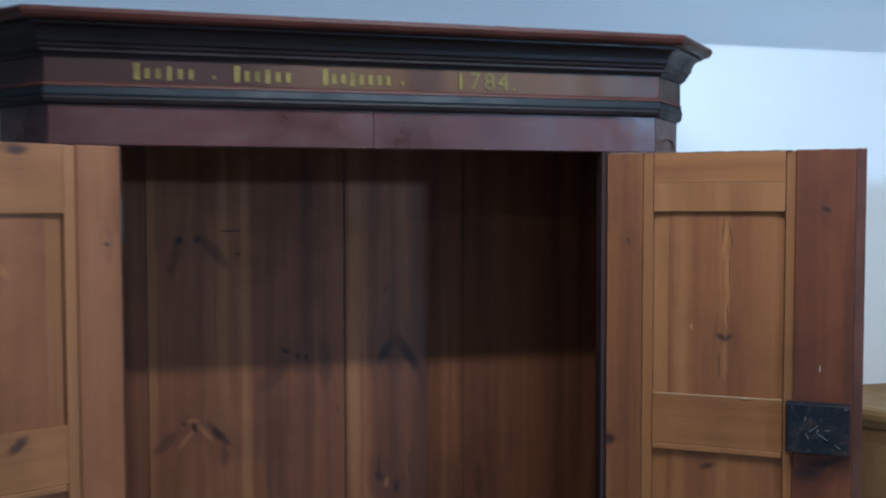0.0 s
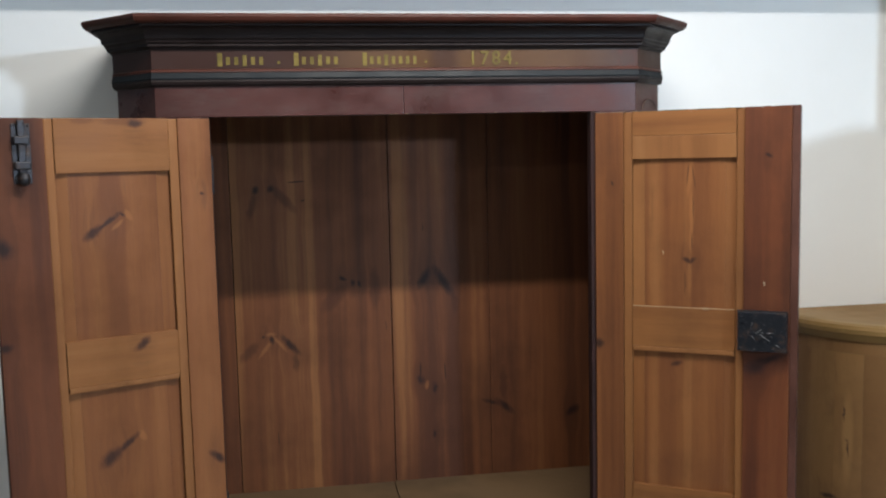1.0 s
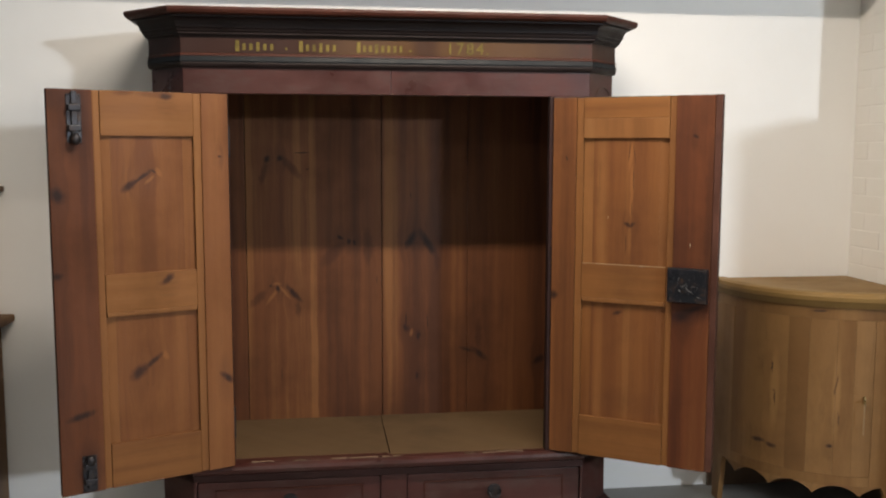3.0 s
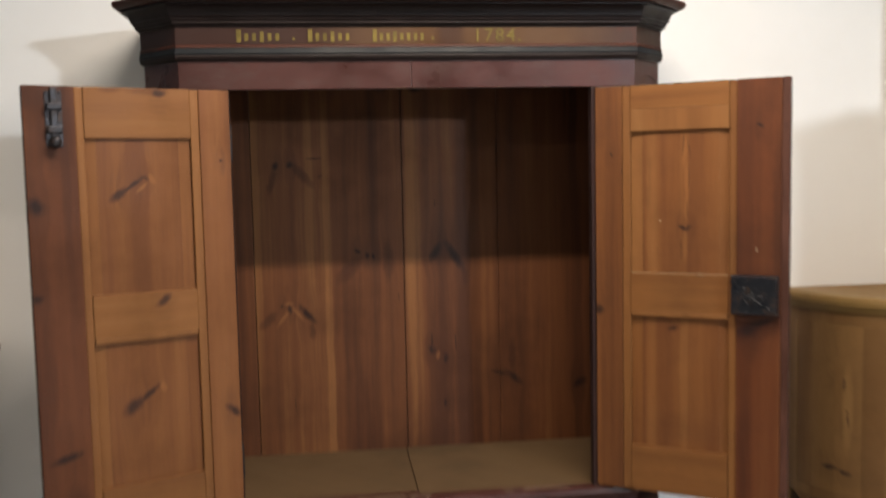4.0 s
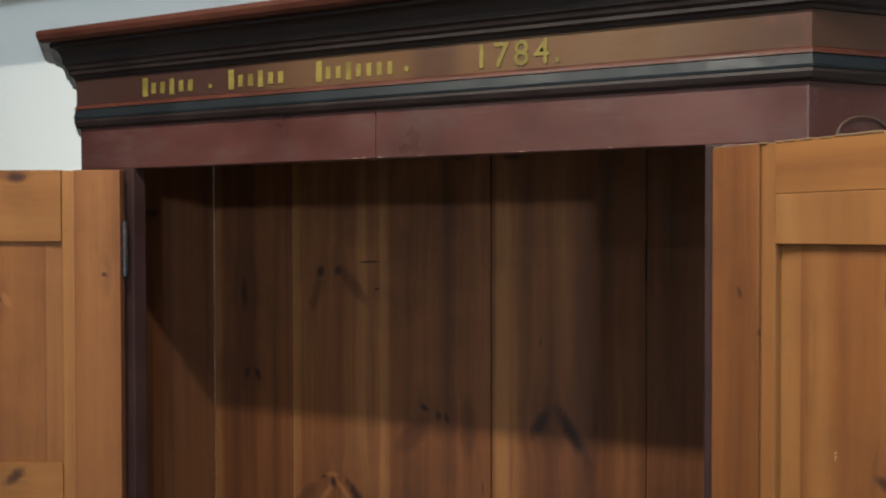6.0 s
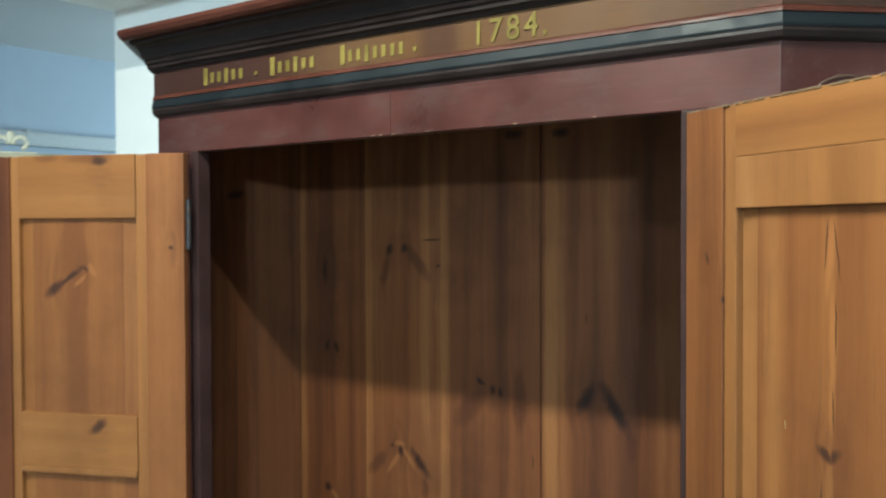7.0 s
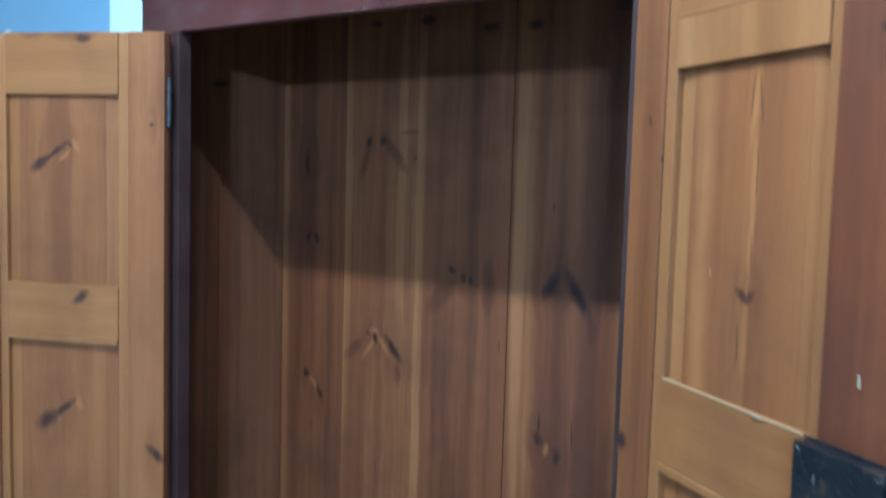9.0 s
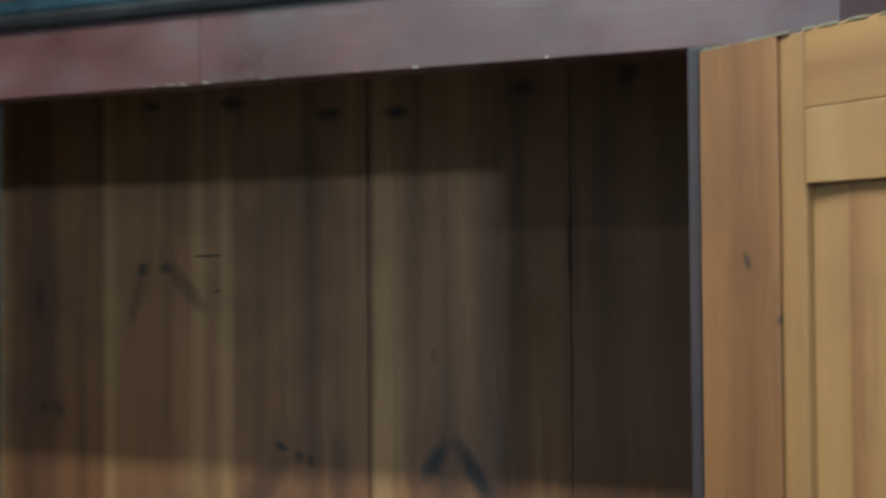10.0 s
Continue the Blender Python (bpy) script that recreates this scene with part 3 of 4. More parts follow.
def door(name, root, at, turn, sgn, width, outer, lap, label, panel_mat, outer_mat, pu0, pu1):
    """A framed door seen from inside: u runs from the hinge, the inner face at n = 0, the painted face behind it."""
    zb, zt = 0.347, 1.626
    thick = 0.030

    def b(u0, u1, n0, n1, z0, z1, bevel=0.0):
        return box(u0, u1, *sorted((sgn * n0, sgn * n1)), z0, z1, bevel)

    d = part(name, b(0.012 if sgn < 0 else 0.0, width, -thick, -0.020, zb, zt, 0.002), "red", root, label)
    d.matrix_world = pose(*at, 0, 0, turn)
    s0, s1 = pu0 - 0.026, pu1 + 0.022
    part("hinge_stile", b(0.012 if sgn < 0 else 0.0, s0, -0.020, 0.0, zb, zt, 0.002), "stile_r" if sgn < 0 else "stile", d)
    part("outer_stile", b(s1, width, -0.020, 0.0015, zb, zt, 0.002), outer_mat, d, outer)
    for u0, u1 in ((s0, pu0), (pu1, s1)):
        part("bead", b(u0 + 0.0006, u1, -0.020, -0.003, zb + 0.001, zt - 0.001, 0.003), "strip", d)
    tops = [(1.485, zt, "rail_knot")] if sgn > 0 else [(1.485, 1.5536, "strip"), (1.5538, zt, "rail")]
    for z0, z1, m in (*tops, (0.924, 1.046, "rail_knot" if sgn > 0 else "rail"), (zb, 0.493, "rail")):
        part("rail", b(pu0 + 0.0006, pu1 - 0.0006, -0.020, -0.001, z0, z1, 0.0015), m, d)
    for z0, z1 in ((1.046, 1.485), (0.493, 0.912)):
        part("panel", b(pu0 + 0.036, pu1 - 0.030, -0.020, -0.0105, z0, z1), panel_mat, d)
        for ua, ub in ((pu0 + 0.0006, pu0 + 0.0358), (pu1 - 0.0006, pu1 - 0.0298)):
            bm = bmesh.new()
            v = [bm.verts.new((u, sgn * n, z)) for z in (z0, z1) for u, n in ((ua, -0.020), (ua, -0.0145), (ub, -0.0108), (ub, -0.020))]
            for q in ((0, 1, 2, 3), (4, 7, 6, 5), (0, 4, 5, 1), (1, 5, 6, 2), (2, 6, 7, 3), (3, 7, 4, 0)):
                bm.faces.new([v[i] for i in q])
            part("panel_bevel", bm, "bevel", d)
    part("rail_bead", b(pu0 + 0.002, pu1 - 0.002, -0.018, 0.0012, 0.9090, 0.9238, 0.003), "strip", d)
    if lap:
        part("cover_batten", b(width - 0.035, width + lap, -thick - 0.014, -thick, zb + 0.01, zt + 0.002, 0.003), "edge", d, "dark stained batten along the meeting edge")
        part("edge_strip", b(width, width + lap, -thick, -0.004, zb, zt + 0.001, 0.002), "edge", d)
    for zc in (1.47, 0.50):
        part("hinge", cyl((0.006 if sgn < 0 else -0.004, sgn * -0.014, zc), "z", 0.0065, 0.11, 12, bevel=0.002), "iron", d, "iron barrel hinge")
    return d, b


def bolt(d, b, sgn, u, z0, z1, up):
    plate = part("bolt", b(u - 0.022, u + 0.022, 0.0015, 0.0045, z0, z1, 0.001), "iron", d, "black wrought iron slide bolt")
    part("bolt_bar", b(u - 0.009, u + 0.009, 0.0045, 0.015, z0 + 0.01, z1 + (0.008 if up else 0.0), 0.003), "iron", plate)
    for k in (0.30, 0.72):
        zc = z0 + (z1 - z0) * k
        part("staple", b(u - 0.019, u + 0.019, 0.0045, 0.021, zc - 0.010, zc + 0.010, 0.004), "iron", plate)
    zk = z0 + 0.012 if up else z1 - 0.012
    part("bolt_knob", ball((u, sgn * 0.022, zk), 0.015, 0.012, 0.018), "iron", plate, smooth=True)
    for zc in (z0 + 0.006, z1 - 0.006):
        for du in (-0.017, 0.017):
            part("nail", ball((u + du, sgn * 0.005, zc), 0.003, 0.003, 0.003, sub=1), "iron", plate)


def build_wardrobe():
    w = empty("wardrobe", (0, 0, 0), "old oxblood painted pine wardrobe, doors open, black canted cornice", "wardrobe")
    # back boards
    xs = [-INX, -0.547, -0.003, 0.352, INX]
    gaps = (0.0, 0.0028, 0.0030, 0.0012, 0.0)
    for i in range(4):
        part("back_board", box(xs[i] + gaps[i] / 2, xs[i + 1] - gaps[i + 1] / 2, INY, INY + 0.022, 0.30, 1.86, 0.0012), "back", w)
    # dark sheet behind the boards; shade in their joints is put into its colour
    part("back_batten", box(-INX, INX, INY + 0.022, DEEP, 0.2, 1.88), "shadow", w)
    # sides
    for s in (-1, 1):
        for y0, y1 in ((C, 0.300), (0.3012, DEEP)):
            x0, x1 = sorted((s * INX, s * (B - 0.004)))
            part("side_board", box(x0, x1, y0, min(y1, INY - 0.0005), 0.30, 1.86, 0.001), "inside", w)
        x0, x1 = sorted((s * (B - 0.004), s * B))
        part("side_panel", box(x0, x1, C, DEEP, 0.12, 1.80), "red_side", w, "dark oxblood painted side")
        # canted corner post and front stile
        pts = [(s * F, 0.0), (s * B, C), (s * (B - 0.030), C + 0.005), (s * (F - 0.008), 0.028)]
        part("corner_post", prism(pts if s > 0 else pts[::-1], 0.12, 1.80), "red", w, "canted corner painted oxblood")
        x0, x1 = sorted((s * OPEN_X, s * (F - 0.0005)))
        part("front_stile", box(x0, x1, 0.0, 0.030, OPEN_B - 0.02, OPEN_T - 0.0004, 0.001), "red", w)
        x0, x1 = sorted((s * (OPEN_X - 0.006), s * (OPEN_X + 0.018)))
        part("door_jamb", box(x0, x1, -0.004, 0.031, OPEN_B - 0.004, OPEN_T, 0.003), "jamb", w, "dark rubbed door jamb")
    rnd = random.Random(4)
    part("floor_board", prism([(-INX, INY - 0.0005), (-INX, 0.15), (-0.69, 0.02), (-0.012, 0.02), (-0.012, INY - 0.0005)], OPEN_B - 0.022, OPEN_B - 0.002), "floorboard", w, "greyed raw pine floor board")
    part("floor_board", prism([(-0.009, INY - 0.0005), (-0.009, 0.02), (0.69, 0.02), (INX, 0.15), (INX, INY - 0.0005)], OPEN_B - 0.022, OPEN_B - 0.0005), "floorboard", w, "greyed raw pine floor board")
    part("top_board", prism([(-INX, INY - 0.0005), (-INX, 0.15), (-0.69, 0.032), (0.69, 0.032), (INX, 0.15), (INX, INY - 0.0005)], 1.775, 1.80), "inside", w)
    for i in range(26):
        x = rnd.uniform(-0.52, 0.50)
        l = rnd.uniform(0.01, 0.05)
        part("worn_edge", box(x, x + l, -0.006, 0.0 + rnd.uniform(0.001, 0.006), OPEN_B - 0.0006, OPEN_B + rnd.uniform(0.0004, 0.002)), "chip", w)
    # lintel in two lengths with an open joint
    for x0, x1 in ((-F + 0.0005, -0.0055), (-0.0045, F - 0.0005)):
        part("lintel", box(x0, x1, 0.0, 0.030, OPEN_T, 1.80, 0.0015), "red", w, "oxblood painted lintel board")
    for i in range(14):
        x = -0.05 + rnd.gauss(0, 0.02) if i < 7 else rnd.uniform(-0.02, 0.42)
        l, h = rnd.uniform(0.003, 0.013), rnd.uniform(0.0006, 0.0020)
        part("paint_chip", ball((x, 0.0008, OPEN_T + 0.0015), l / 2, 0.0018, h, sub=1), "chip", w)
    # waist moulding, frieze and cornice, all round the canted plan
    part("waist_moulding", sweep(PLAN, [(0.0, 1.7175), (0.006, 1.718), (0.010, 1.722), (0.013, 1.730), (0.012, 1.7355), (0.0, 1.7355)]), "black", w)
    part("waist_fascia", sweep(PLAN, [(0.0, 1.736), (0.013, 1.736), (0.014, 1.740), (0.010, 1.756), (0.0, 1.756)]), "blue", w, "blue-black painted moulding")
    part("red_fillet", sweep(PLAN, [(0.0, 1.7565), (0.012, 1.7565), (0.011, 1.761), (0.008, 1.765), (0.0, 1.765)]), "lip", w)
    frieze = part("frieze", sweep(PLAN, [(-0.02, 1.7655), (0.008, 1.7655), (0.008, 1.818), (-0.02, 1.818)]), "frieze", w, "brown frieze with yellow painted lettering")
    bars(frieze)
    crown = [(-0.02, 1.8185), (0.012, 1.8185), (0.015, 1.824), (0.022, 1.827), (0.022, 1.833), (0.027, 1.837), (0.029, 1.844), (0.034, 1.847)]
    crown += [(0.034 + 0.022 * (1 - math.cos(a)), 1.847 + 0.030 * math.sin(a)) for a in (0.3, 0.6, 0.9, 1.2, 1.5)]
    crown += [(0.058, 1.8785), (0.058, 1.884), (-0.02, 1.884)]
    part("crown_moulding", sweep(PLAN, crown), "black", w, "black painted stepped crown moulding")
    lip = [(-0.05, 1.8845), (0.072, 1.8845), (0.079, 1.890), (0.083, 1.899), (0.082, 1.906), (0.078, 1.909), (-0.05, 1.909)]
    part("cornice_lip", sweep(PLAN, lip), "lip", w, "red-brown cornice edge")
    part("cornice_top", prism([(-B + 0.04, DEEP), (-B + 0.04, C), (-F, 0.045), (F, 0.045), (B - 0.04, C), (B - 0.04, DEEP)], 1.886, 1.904), "lip", w)
    # sill, drawers, plinth and feet
    part("sill_moulding", sweep([(-F, 0.0), (F, 0.0)], [(-0.045, 0.302), (0.010, 0.302), (0.024, 0.312), (0.028, 0.324), (0.024, 0.335), (0.010, 0.342), (-0.045, 0.342)]), "red", w, "rounded oxblood sill")
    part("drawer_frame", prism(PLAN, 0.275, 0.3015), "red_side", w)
    for x0, x1 in ((-F, -0.735 + 0.04), (-0.046, 0.048), (0.695, F)):
        part("drawer_post", box(x0, x1, 0.0, 0.030, 0.12, 0.2745, 0.002), "red", w)
    for x0, x1 in ((-0.692, -0.049), (0.051, 0.692)):
        dr = part("drawer", box(x0, x1, 0.006, 0.40, 0.125, 0.270, 0.003), "red", w, "oxblood painted drawer front")
        xc = (x0 + x1) / 2
        for fx0, fx1, fz0, fz1 in ((x0 + 0.06, x1 - 0.06, 0.238, 0.243), (x0 + 0.06, x1 - 0.06, 0.150, 0.155), (x0 + 0.06, x0 + 0.065, 0.1555, 0.2375), (x1 - 0.065, x1 - 0.06, 0.1555, 0.2375)):
            part("drawer_bead", box(fx0, fx1, 0.002, 0.0058, fz0, fz1, 0.001), "lip", dr)
        part("drawer_plate", cyl((xc, 0.004, 0.196), "y", 0.026, 0.004, 20, bevel=0.001), "iron", dr, "round iron pull plate")
        part("drawer_pull", tube([(xc - 0.022, -0.002, 0.198), (xc - 0.018, -0.014, 0.182), (xc, -0.018, 0.176), (xc + 0.018, -0.014, 0.182), (xc + 0.022, -0.002, 0.198)], 0.004), "iron", dr, smooth=True)
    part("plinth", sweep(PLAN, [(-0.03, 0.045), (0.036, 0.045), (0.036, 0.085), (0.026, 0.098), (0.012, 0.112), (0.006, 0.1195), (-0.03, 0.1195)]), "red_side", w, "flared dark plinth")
    part("base_board", prism([(-B + 0.03, DEEP), (-B + 0.03, C + 0.01), (-F + 0.01, 0.035), (F - 0.01, 0.035), (B - 0.03, C + 0.01), (B - 0.03, DEEP)], 0.10, 0.12), "shadow", w)
    for x in (-0.72, 0.72):
        for y in (0.09, 0.48):
            bm = bmesh.new()
            ball((x, y, -0.002), 0.055, 0.055, 0.049, bm)
            part("bun_foot", bm, "red_side", w, smooth=True)
    # doors
    dl, b = door("door_leaf", w, (-0.556, -0.045, 0), 180 + 24.5, 1, 0.565, "darker outer stile with knots", 0.0, "pine door standing open, its bare inner side showing", "panel", "stile_dark", 0.117, 0.411)
    bolt(dl, b, 1, 0.488, 1.462, 1.612, True)
    bolt(dl, b, 1, 0.480, 0.352, 0.470, False)
    dr, b = door("door_leaf", w, (0.562, -0.004, 0), -33.3, -1, 0.570, "reddish lock stile", 0.022, "pine door with iron lock standing open", "panel_r", "stile_lock", 0.123, 0.422)
    lock = part("lock", b(0.431, 0.563, 0.0018, 0.0225, 0.932, 1.045, 0.002), "lockiron", dr, "black iron box lock with bright scratches")
    part("lock_rim", b(0.4285, 0.5655, 0.0018, 0.0045, 0.929, 1.048, 0.001), "lockiron", lock)
    part("lock_spring", b(0.458, 0.533, 0.0225, 0.0250, 0.978, 0.988, 0.001), "lockiron", lock)
    for u, z, l, t in ((0.488, 0.990, 0.022, 40), (0.508, 0.972, 0.026, -35), (0.496, 0.982, 0.016, 70), (0.518, 0.988, 0.012, 10), (0.475, 0.972, 0.012, -60), (0.470, 1.012, 0.010, 80), (0.540, 0.952, 0.012, -30)):
        c, sn = l / 2 * math.cos(radians(t)), l / 2 * math.sin(radians(t))
        part("scratch", tube([(u - c, -0.0255, z - sn), (u, -0.0259, z), (u + c, -0.0255, z + sn)], 0.0008, 6), "scuff", lock)
    part("lock_post", cyl((0.493, -0.026, 0.975), "y", 0.007, 0.010, 12), "iron", lock)
    for u in (0.440, 0.554):
        for z in (0.941, 1.036):
            part("rivet", ball((u, -0.0230, z), 0.004, 0.002, 0.004, sub=1), "iron", lock)
    part("splinter", b(0.2125, 0.2145, -0.012, -0.0105, 1.203, 1.214), "cream", dr)
    part("splinter", b(0.500, 0.5018, 0.0012, 0.0024, 1.118, 1.132), "cream", dr)
    # highlight painted as a pale strip on the middle rail's upper arris, with a split
    part("worn_arris", b(0.125, 0.420, -0.0030, -0.0004, 1.0440, 1.0470, 0.0010), "bare", dr, "pale strip painted as light on the rail's upper edge")
    part("split", ball((0.338, -0.0004, 1.0452), 0.013, 0.002, 0.0034, sub=2), "bare", dr)
    wear = random.Random(8)
    for i in range(26):
        u = 0.02 + 0.021 * i + wear.uniform(-0.008, 0.008)
        l = wear.uniform(0.008, 0.024)
        part("worn_arris", b(u, u + l, -0.018 + wear.uniform(0, 0.004), 0.0004, 1.6245, 1.6262 + wear.uniform(0.0, 0.0009), 0.0004), "dusty", dr)
    part("cornice_repair_arc", tube([(0.775 + 0.035 * math.cos(a), 0.066 + 0.035 * math.cos(a), 1.640 + 0.030 * math.sin(a)) for a in [math.pi * i / 10 for i in range(11)]], 0.0016, 6), "worn_brown", w, "faint scratched arc")
    return w


build_wardrobe()


# ---- corner cupboard ----
CX, CY, R = SIDE, WALL, 0.497
BOW = 0.165             # the bow is struck from a centre this far out of the corner


def arc(r, a0, a1, n=28):
    return [(CX - BOW + r * math.cos(radians(a)), CY - BOW + r * math.sin(radians(a))) for a in [a0 + (a1 - a0) * i / n for i in range(n + 1)]]


def curved(r0, r1, a0, a1, z0, z1, n=28):
    return prism(arc(r1, a0, a1, n) + arc(r0, a1, a0, n), z0, z1)


def build_corner_cupboard():
    c = empty("corner_cupboard", (CX, CY, FLOOR), "bow-fronted stripped pine corner cupboard with scalloped apron", "cupboard")

    def p(name, bm, mat, label="", parent=None, smooth=False):
        bmesh.ops.translate(bm, verts=bm.verts, vec=(-CX, -CY, -FLOOR))
        ob = part(name, bm, mat, parent or c, label, smooth)
        return ob

    A0, A1 = 175, 275
    p("top", prism(arc(R - 0.005, A0, A1) + [(CX - 0.01, CY - R * 0.97 - BOW + 0.03), (CX - 0.01, CY - 0.01), (CX - R * 0.97 - BOW + 0.03, CY - 0.01)], 0.868, 0.888), "corner_top", "waxed pine top")
    rim = sweep(arc(R, A0, A1), [(-0.03, 0.850), (0.006, 0.850), (0.016, 0.864), (0.026, 0.878), (0.030, 0.893), (0.026, 0.906), (0.008, 0.911), (-0.03, 0.9085)])
    p("top_moulding", rim, "corner_top", "moulded top edge", smooth=False)
    p("frieze_rail", curved(R - 0.022, R, A0, A1, 0.805, 0.8495), "corner")
    p("stile", curved(R - 0.022, R, A0, 191.8, 0.156, 0.8045), "corner")
    p("stile", curved(R - 0.022, R, 258.2, A1, 0.156, 0.8045), "corner")
    d = p("door", curved(R - 0.030, R - 0.0225, 191.95, 258.05, 0.195, 0.8045), "corner", "curved plain pine door")
    cuts = (191.95, 200.0, 210.5, 222.0, 231.0, 242.5, 250.0, 258.05)
    for a0, a1 in zip(cuts, cuts[1:]):
        p("stave", curved(R - 0.022, R - 0.0006 - 0.0008 * random.random(), a0 + 0.03, a1 - 0.03, 0.195, 0.8045, 8), "corner", "", d)
    p("bottom_rail", curved(R - 0.022, R, 191.9, 258.1, 0.156, 0.1945), "corner")
    # scalloped apron
    bm = bmesh.new()
    n = 72
    rows = []
    for i in range(n + 1):
        k = i / n
        a = radians(A0 + (A1 - A0) * k)
        edge = min(k, 1 - k) * 2
        if edge < 0.15:
            low = FLOOR
        elif edge < 0.22:
            low = FLOOR + 0.205 * math.sin((edge - 0.15) / 0.07 * math.pi / 2)
        else:
            low = 0.115 + 0.040 * abs(math.cos((edge - 0.22) / 0.78 * math.pi * 2.0)) ** 0.7
        rows.append([bm.verts.new((CX - BOW + r * math.cos(a), CY - BOW + r * math.sin(a), z)) for r, z in ((R, low), (R, 0.1555), (R - 0.022, 0.1555), (R - 0.022, low))])
    for q, s in zip(rows, rows[1:]):
        for j in range(4):
            bm.faces.new((q[j], s[j], s[(j + 1) % 4], q[(j + 1) % 4]))
    bm.faces.new(rows[0][::-1])
    bm.faces.new(rows[-1])
    p("apron", bm, "corner", "scalloped apron with feet")
    p("bottom", prism(arc(R - 0.03, A0, A1) + [(CX - 0.024, CY - 0.63), (CX - 0.024, CY - 0.024), (CX - 0.63, CY - 0.024)], 0.158, 0.176), "shadow")
    for x0, x1, y0, y1 in ((CX - 0.635, CX - 0.004, CY - 0.022, CY - 0.004), (CX - 0.022, CX - 0.004, CY - 0.635, CY - 0.0225)):
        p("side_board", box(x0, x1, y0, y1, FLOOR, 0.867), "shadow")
    ak = radians(254.5)
    kx, ky = CX - BOW + (R + 0.002) * math.cos(ak), CY - BOW + (R + 0.002) * math.sin(ak)
    plate = p("escutcheon", ball((kx, ky, 0.498), 0.006, 0.006, 0.018), "brass", "small brass escutcheon", d)
    key = tube([(kx, ky, 0.498), (kx - 0.016, ky - 0.030, 0.498)], 0.004, 8)
    p("key", key, "brass", "", d)
    p("key_string", tube([(kx - 0.012, ky - 0.022, 0.493), (kx - 0.013, ky - 0.023, 0.44), (kx - 0.010, ky - 0.018, 0.37)], 0.0022, 6), "twine", "hanging key string", d)
    return c


build_corner_cupboard()


# ---- things beyond the left door ----
def build_small_dresser():
    x1, y0, y1 = -1.515, 0.32, 0.592
    d = empty("pine_dresser", (-1.74, 0.4, FLOOR), "mellow pine dresser with a projecting ledge, against the white wall", "dresser")

    def p(name, bm, mat, label=""):
        bmesh.ops.translate(bm, verts=bm.verts, vec=(1.74, -0.4, -FLOOR))
        return part(name, bm, mat, d, label)

    x0 = x1 - 0.62
    p("base", box(x0, x1, y0, y1, FLOOR + 0.08, 0.76, 0.004), "oldpine")
    p("ledge", box(x0 - 0.03, x1 + 0.055, y0 - 0.04, y1, 0.7605, 0.792, 0.012, 3), "oldpine", "rounded ledge")
    p("upper", box(x0 + 0.02, x1 - 0.01, y0 + 0.14, y1, 0.7925, 1.275, 0.004), "oldpine")
    p("shelf_edge", box(x0, x1 + 0.005, y0 + 0.11, y1, 1.03, 1.048, 0.004), "oldpine")
    p("cornice", box(x0 - 0.02, x1 + 0.035, y0 + 0.09, y1, 1.2755, 1.30, 0.006), "shadow", "dark top edge")
    p("plinth", box(x0 - 0.012, x1 + 0.012, y0 - 0.012, y1, FLOOR, FLOOR + 0.0795, 0.004), "oldpine")
    p("base_door", box(x0 + 0.05, x1 - 0.05, y0 - 0.012, y0 - 0.0005, 0.12, 0.70, 0.004), "oldpine")


def build_glazed_cabinet():
    g = empty("glazed_cabinet", (-3.3, 0.95, FLOOR), "cream painted cabinet with glazed doors and carved crest", "cabinet")
    # local: front face looks along -y after the turn of the empty
    W, D = 1.1, 0.34

    def p(name, bm, mat, label="", parent=None):
        return part(name, bm, mat, parent or g, label)

    p("back", box(-W / 2, W / 2, D - 0.02, D, 0.0, 1.72), "shadow")
    for s in (-1, 1):
        x0, x1 = sorted((s * (W / 2 - 0.012), s * W / 2))
        p("side", box(x0, x1, 0.0, D - 0.0205, 0.0, 1.72, 0.003), "cream")
    p("top", box(-W / 2 - 0.03, W / 2 + 0.03, -0.03, D, 1.7205, 1.765, 0.008), "cream", "moulded cream cornice")
    p("middle", box(-W / 2 + 0.026, W / 2 - 0.026, 0.0, D - 0.021, 0.86, 0.975, 0.003), "cream")
    # dark box stands in for the shaded gap over the chest
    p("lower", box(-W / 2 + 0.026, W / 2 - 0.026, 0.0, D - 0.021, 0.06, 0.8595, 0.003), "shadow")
    for x0, x1 in ((-W / 2 + 0.013, -0.002), (0.002, W / 2 - 0.013)):
        dr = p("glazed_door", box(x0, x0 + 0.032, -0.004, 0.018, 0.976, 1.719, 0.003), "cream", "cream glazing frame")
        p("door_stile", box(x1 - 0.032, x1, -0.004, 0.018, 0.976, 1.719, 0.003), "cream", "", dr)
        for z0, z1 in ((0.976, 1.035), (1.345, 1.365), (1.655, 1.719)):
            p("glazing_rail", box(x0 + 0.0325, x1 - 0.0325, -0.003, 0.017, z0, z1, 0.003), "cream", "", dr)
        for z0, z1 in ((1.0355, 1.3445), (1.3655, 1.6545)):
            pane = p("pane", box(x0 + 0.0325, x1 - 0.0325, 0.005, 0.008, z0, z1), "glass", "", dr)
            pane.visible_shadow = False
    p("shelf", box(-W / 2 + 0.026, W / 2 - 0.026, 0.03, D - 0.021, 1.35, 1.365), "shadow")
    g.matrix_world = pose(-3.29, 0.195, FLOOR, 0, 0, 90)
    return g


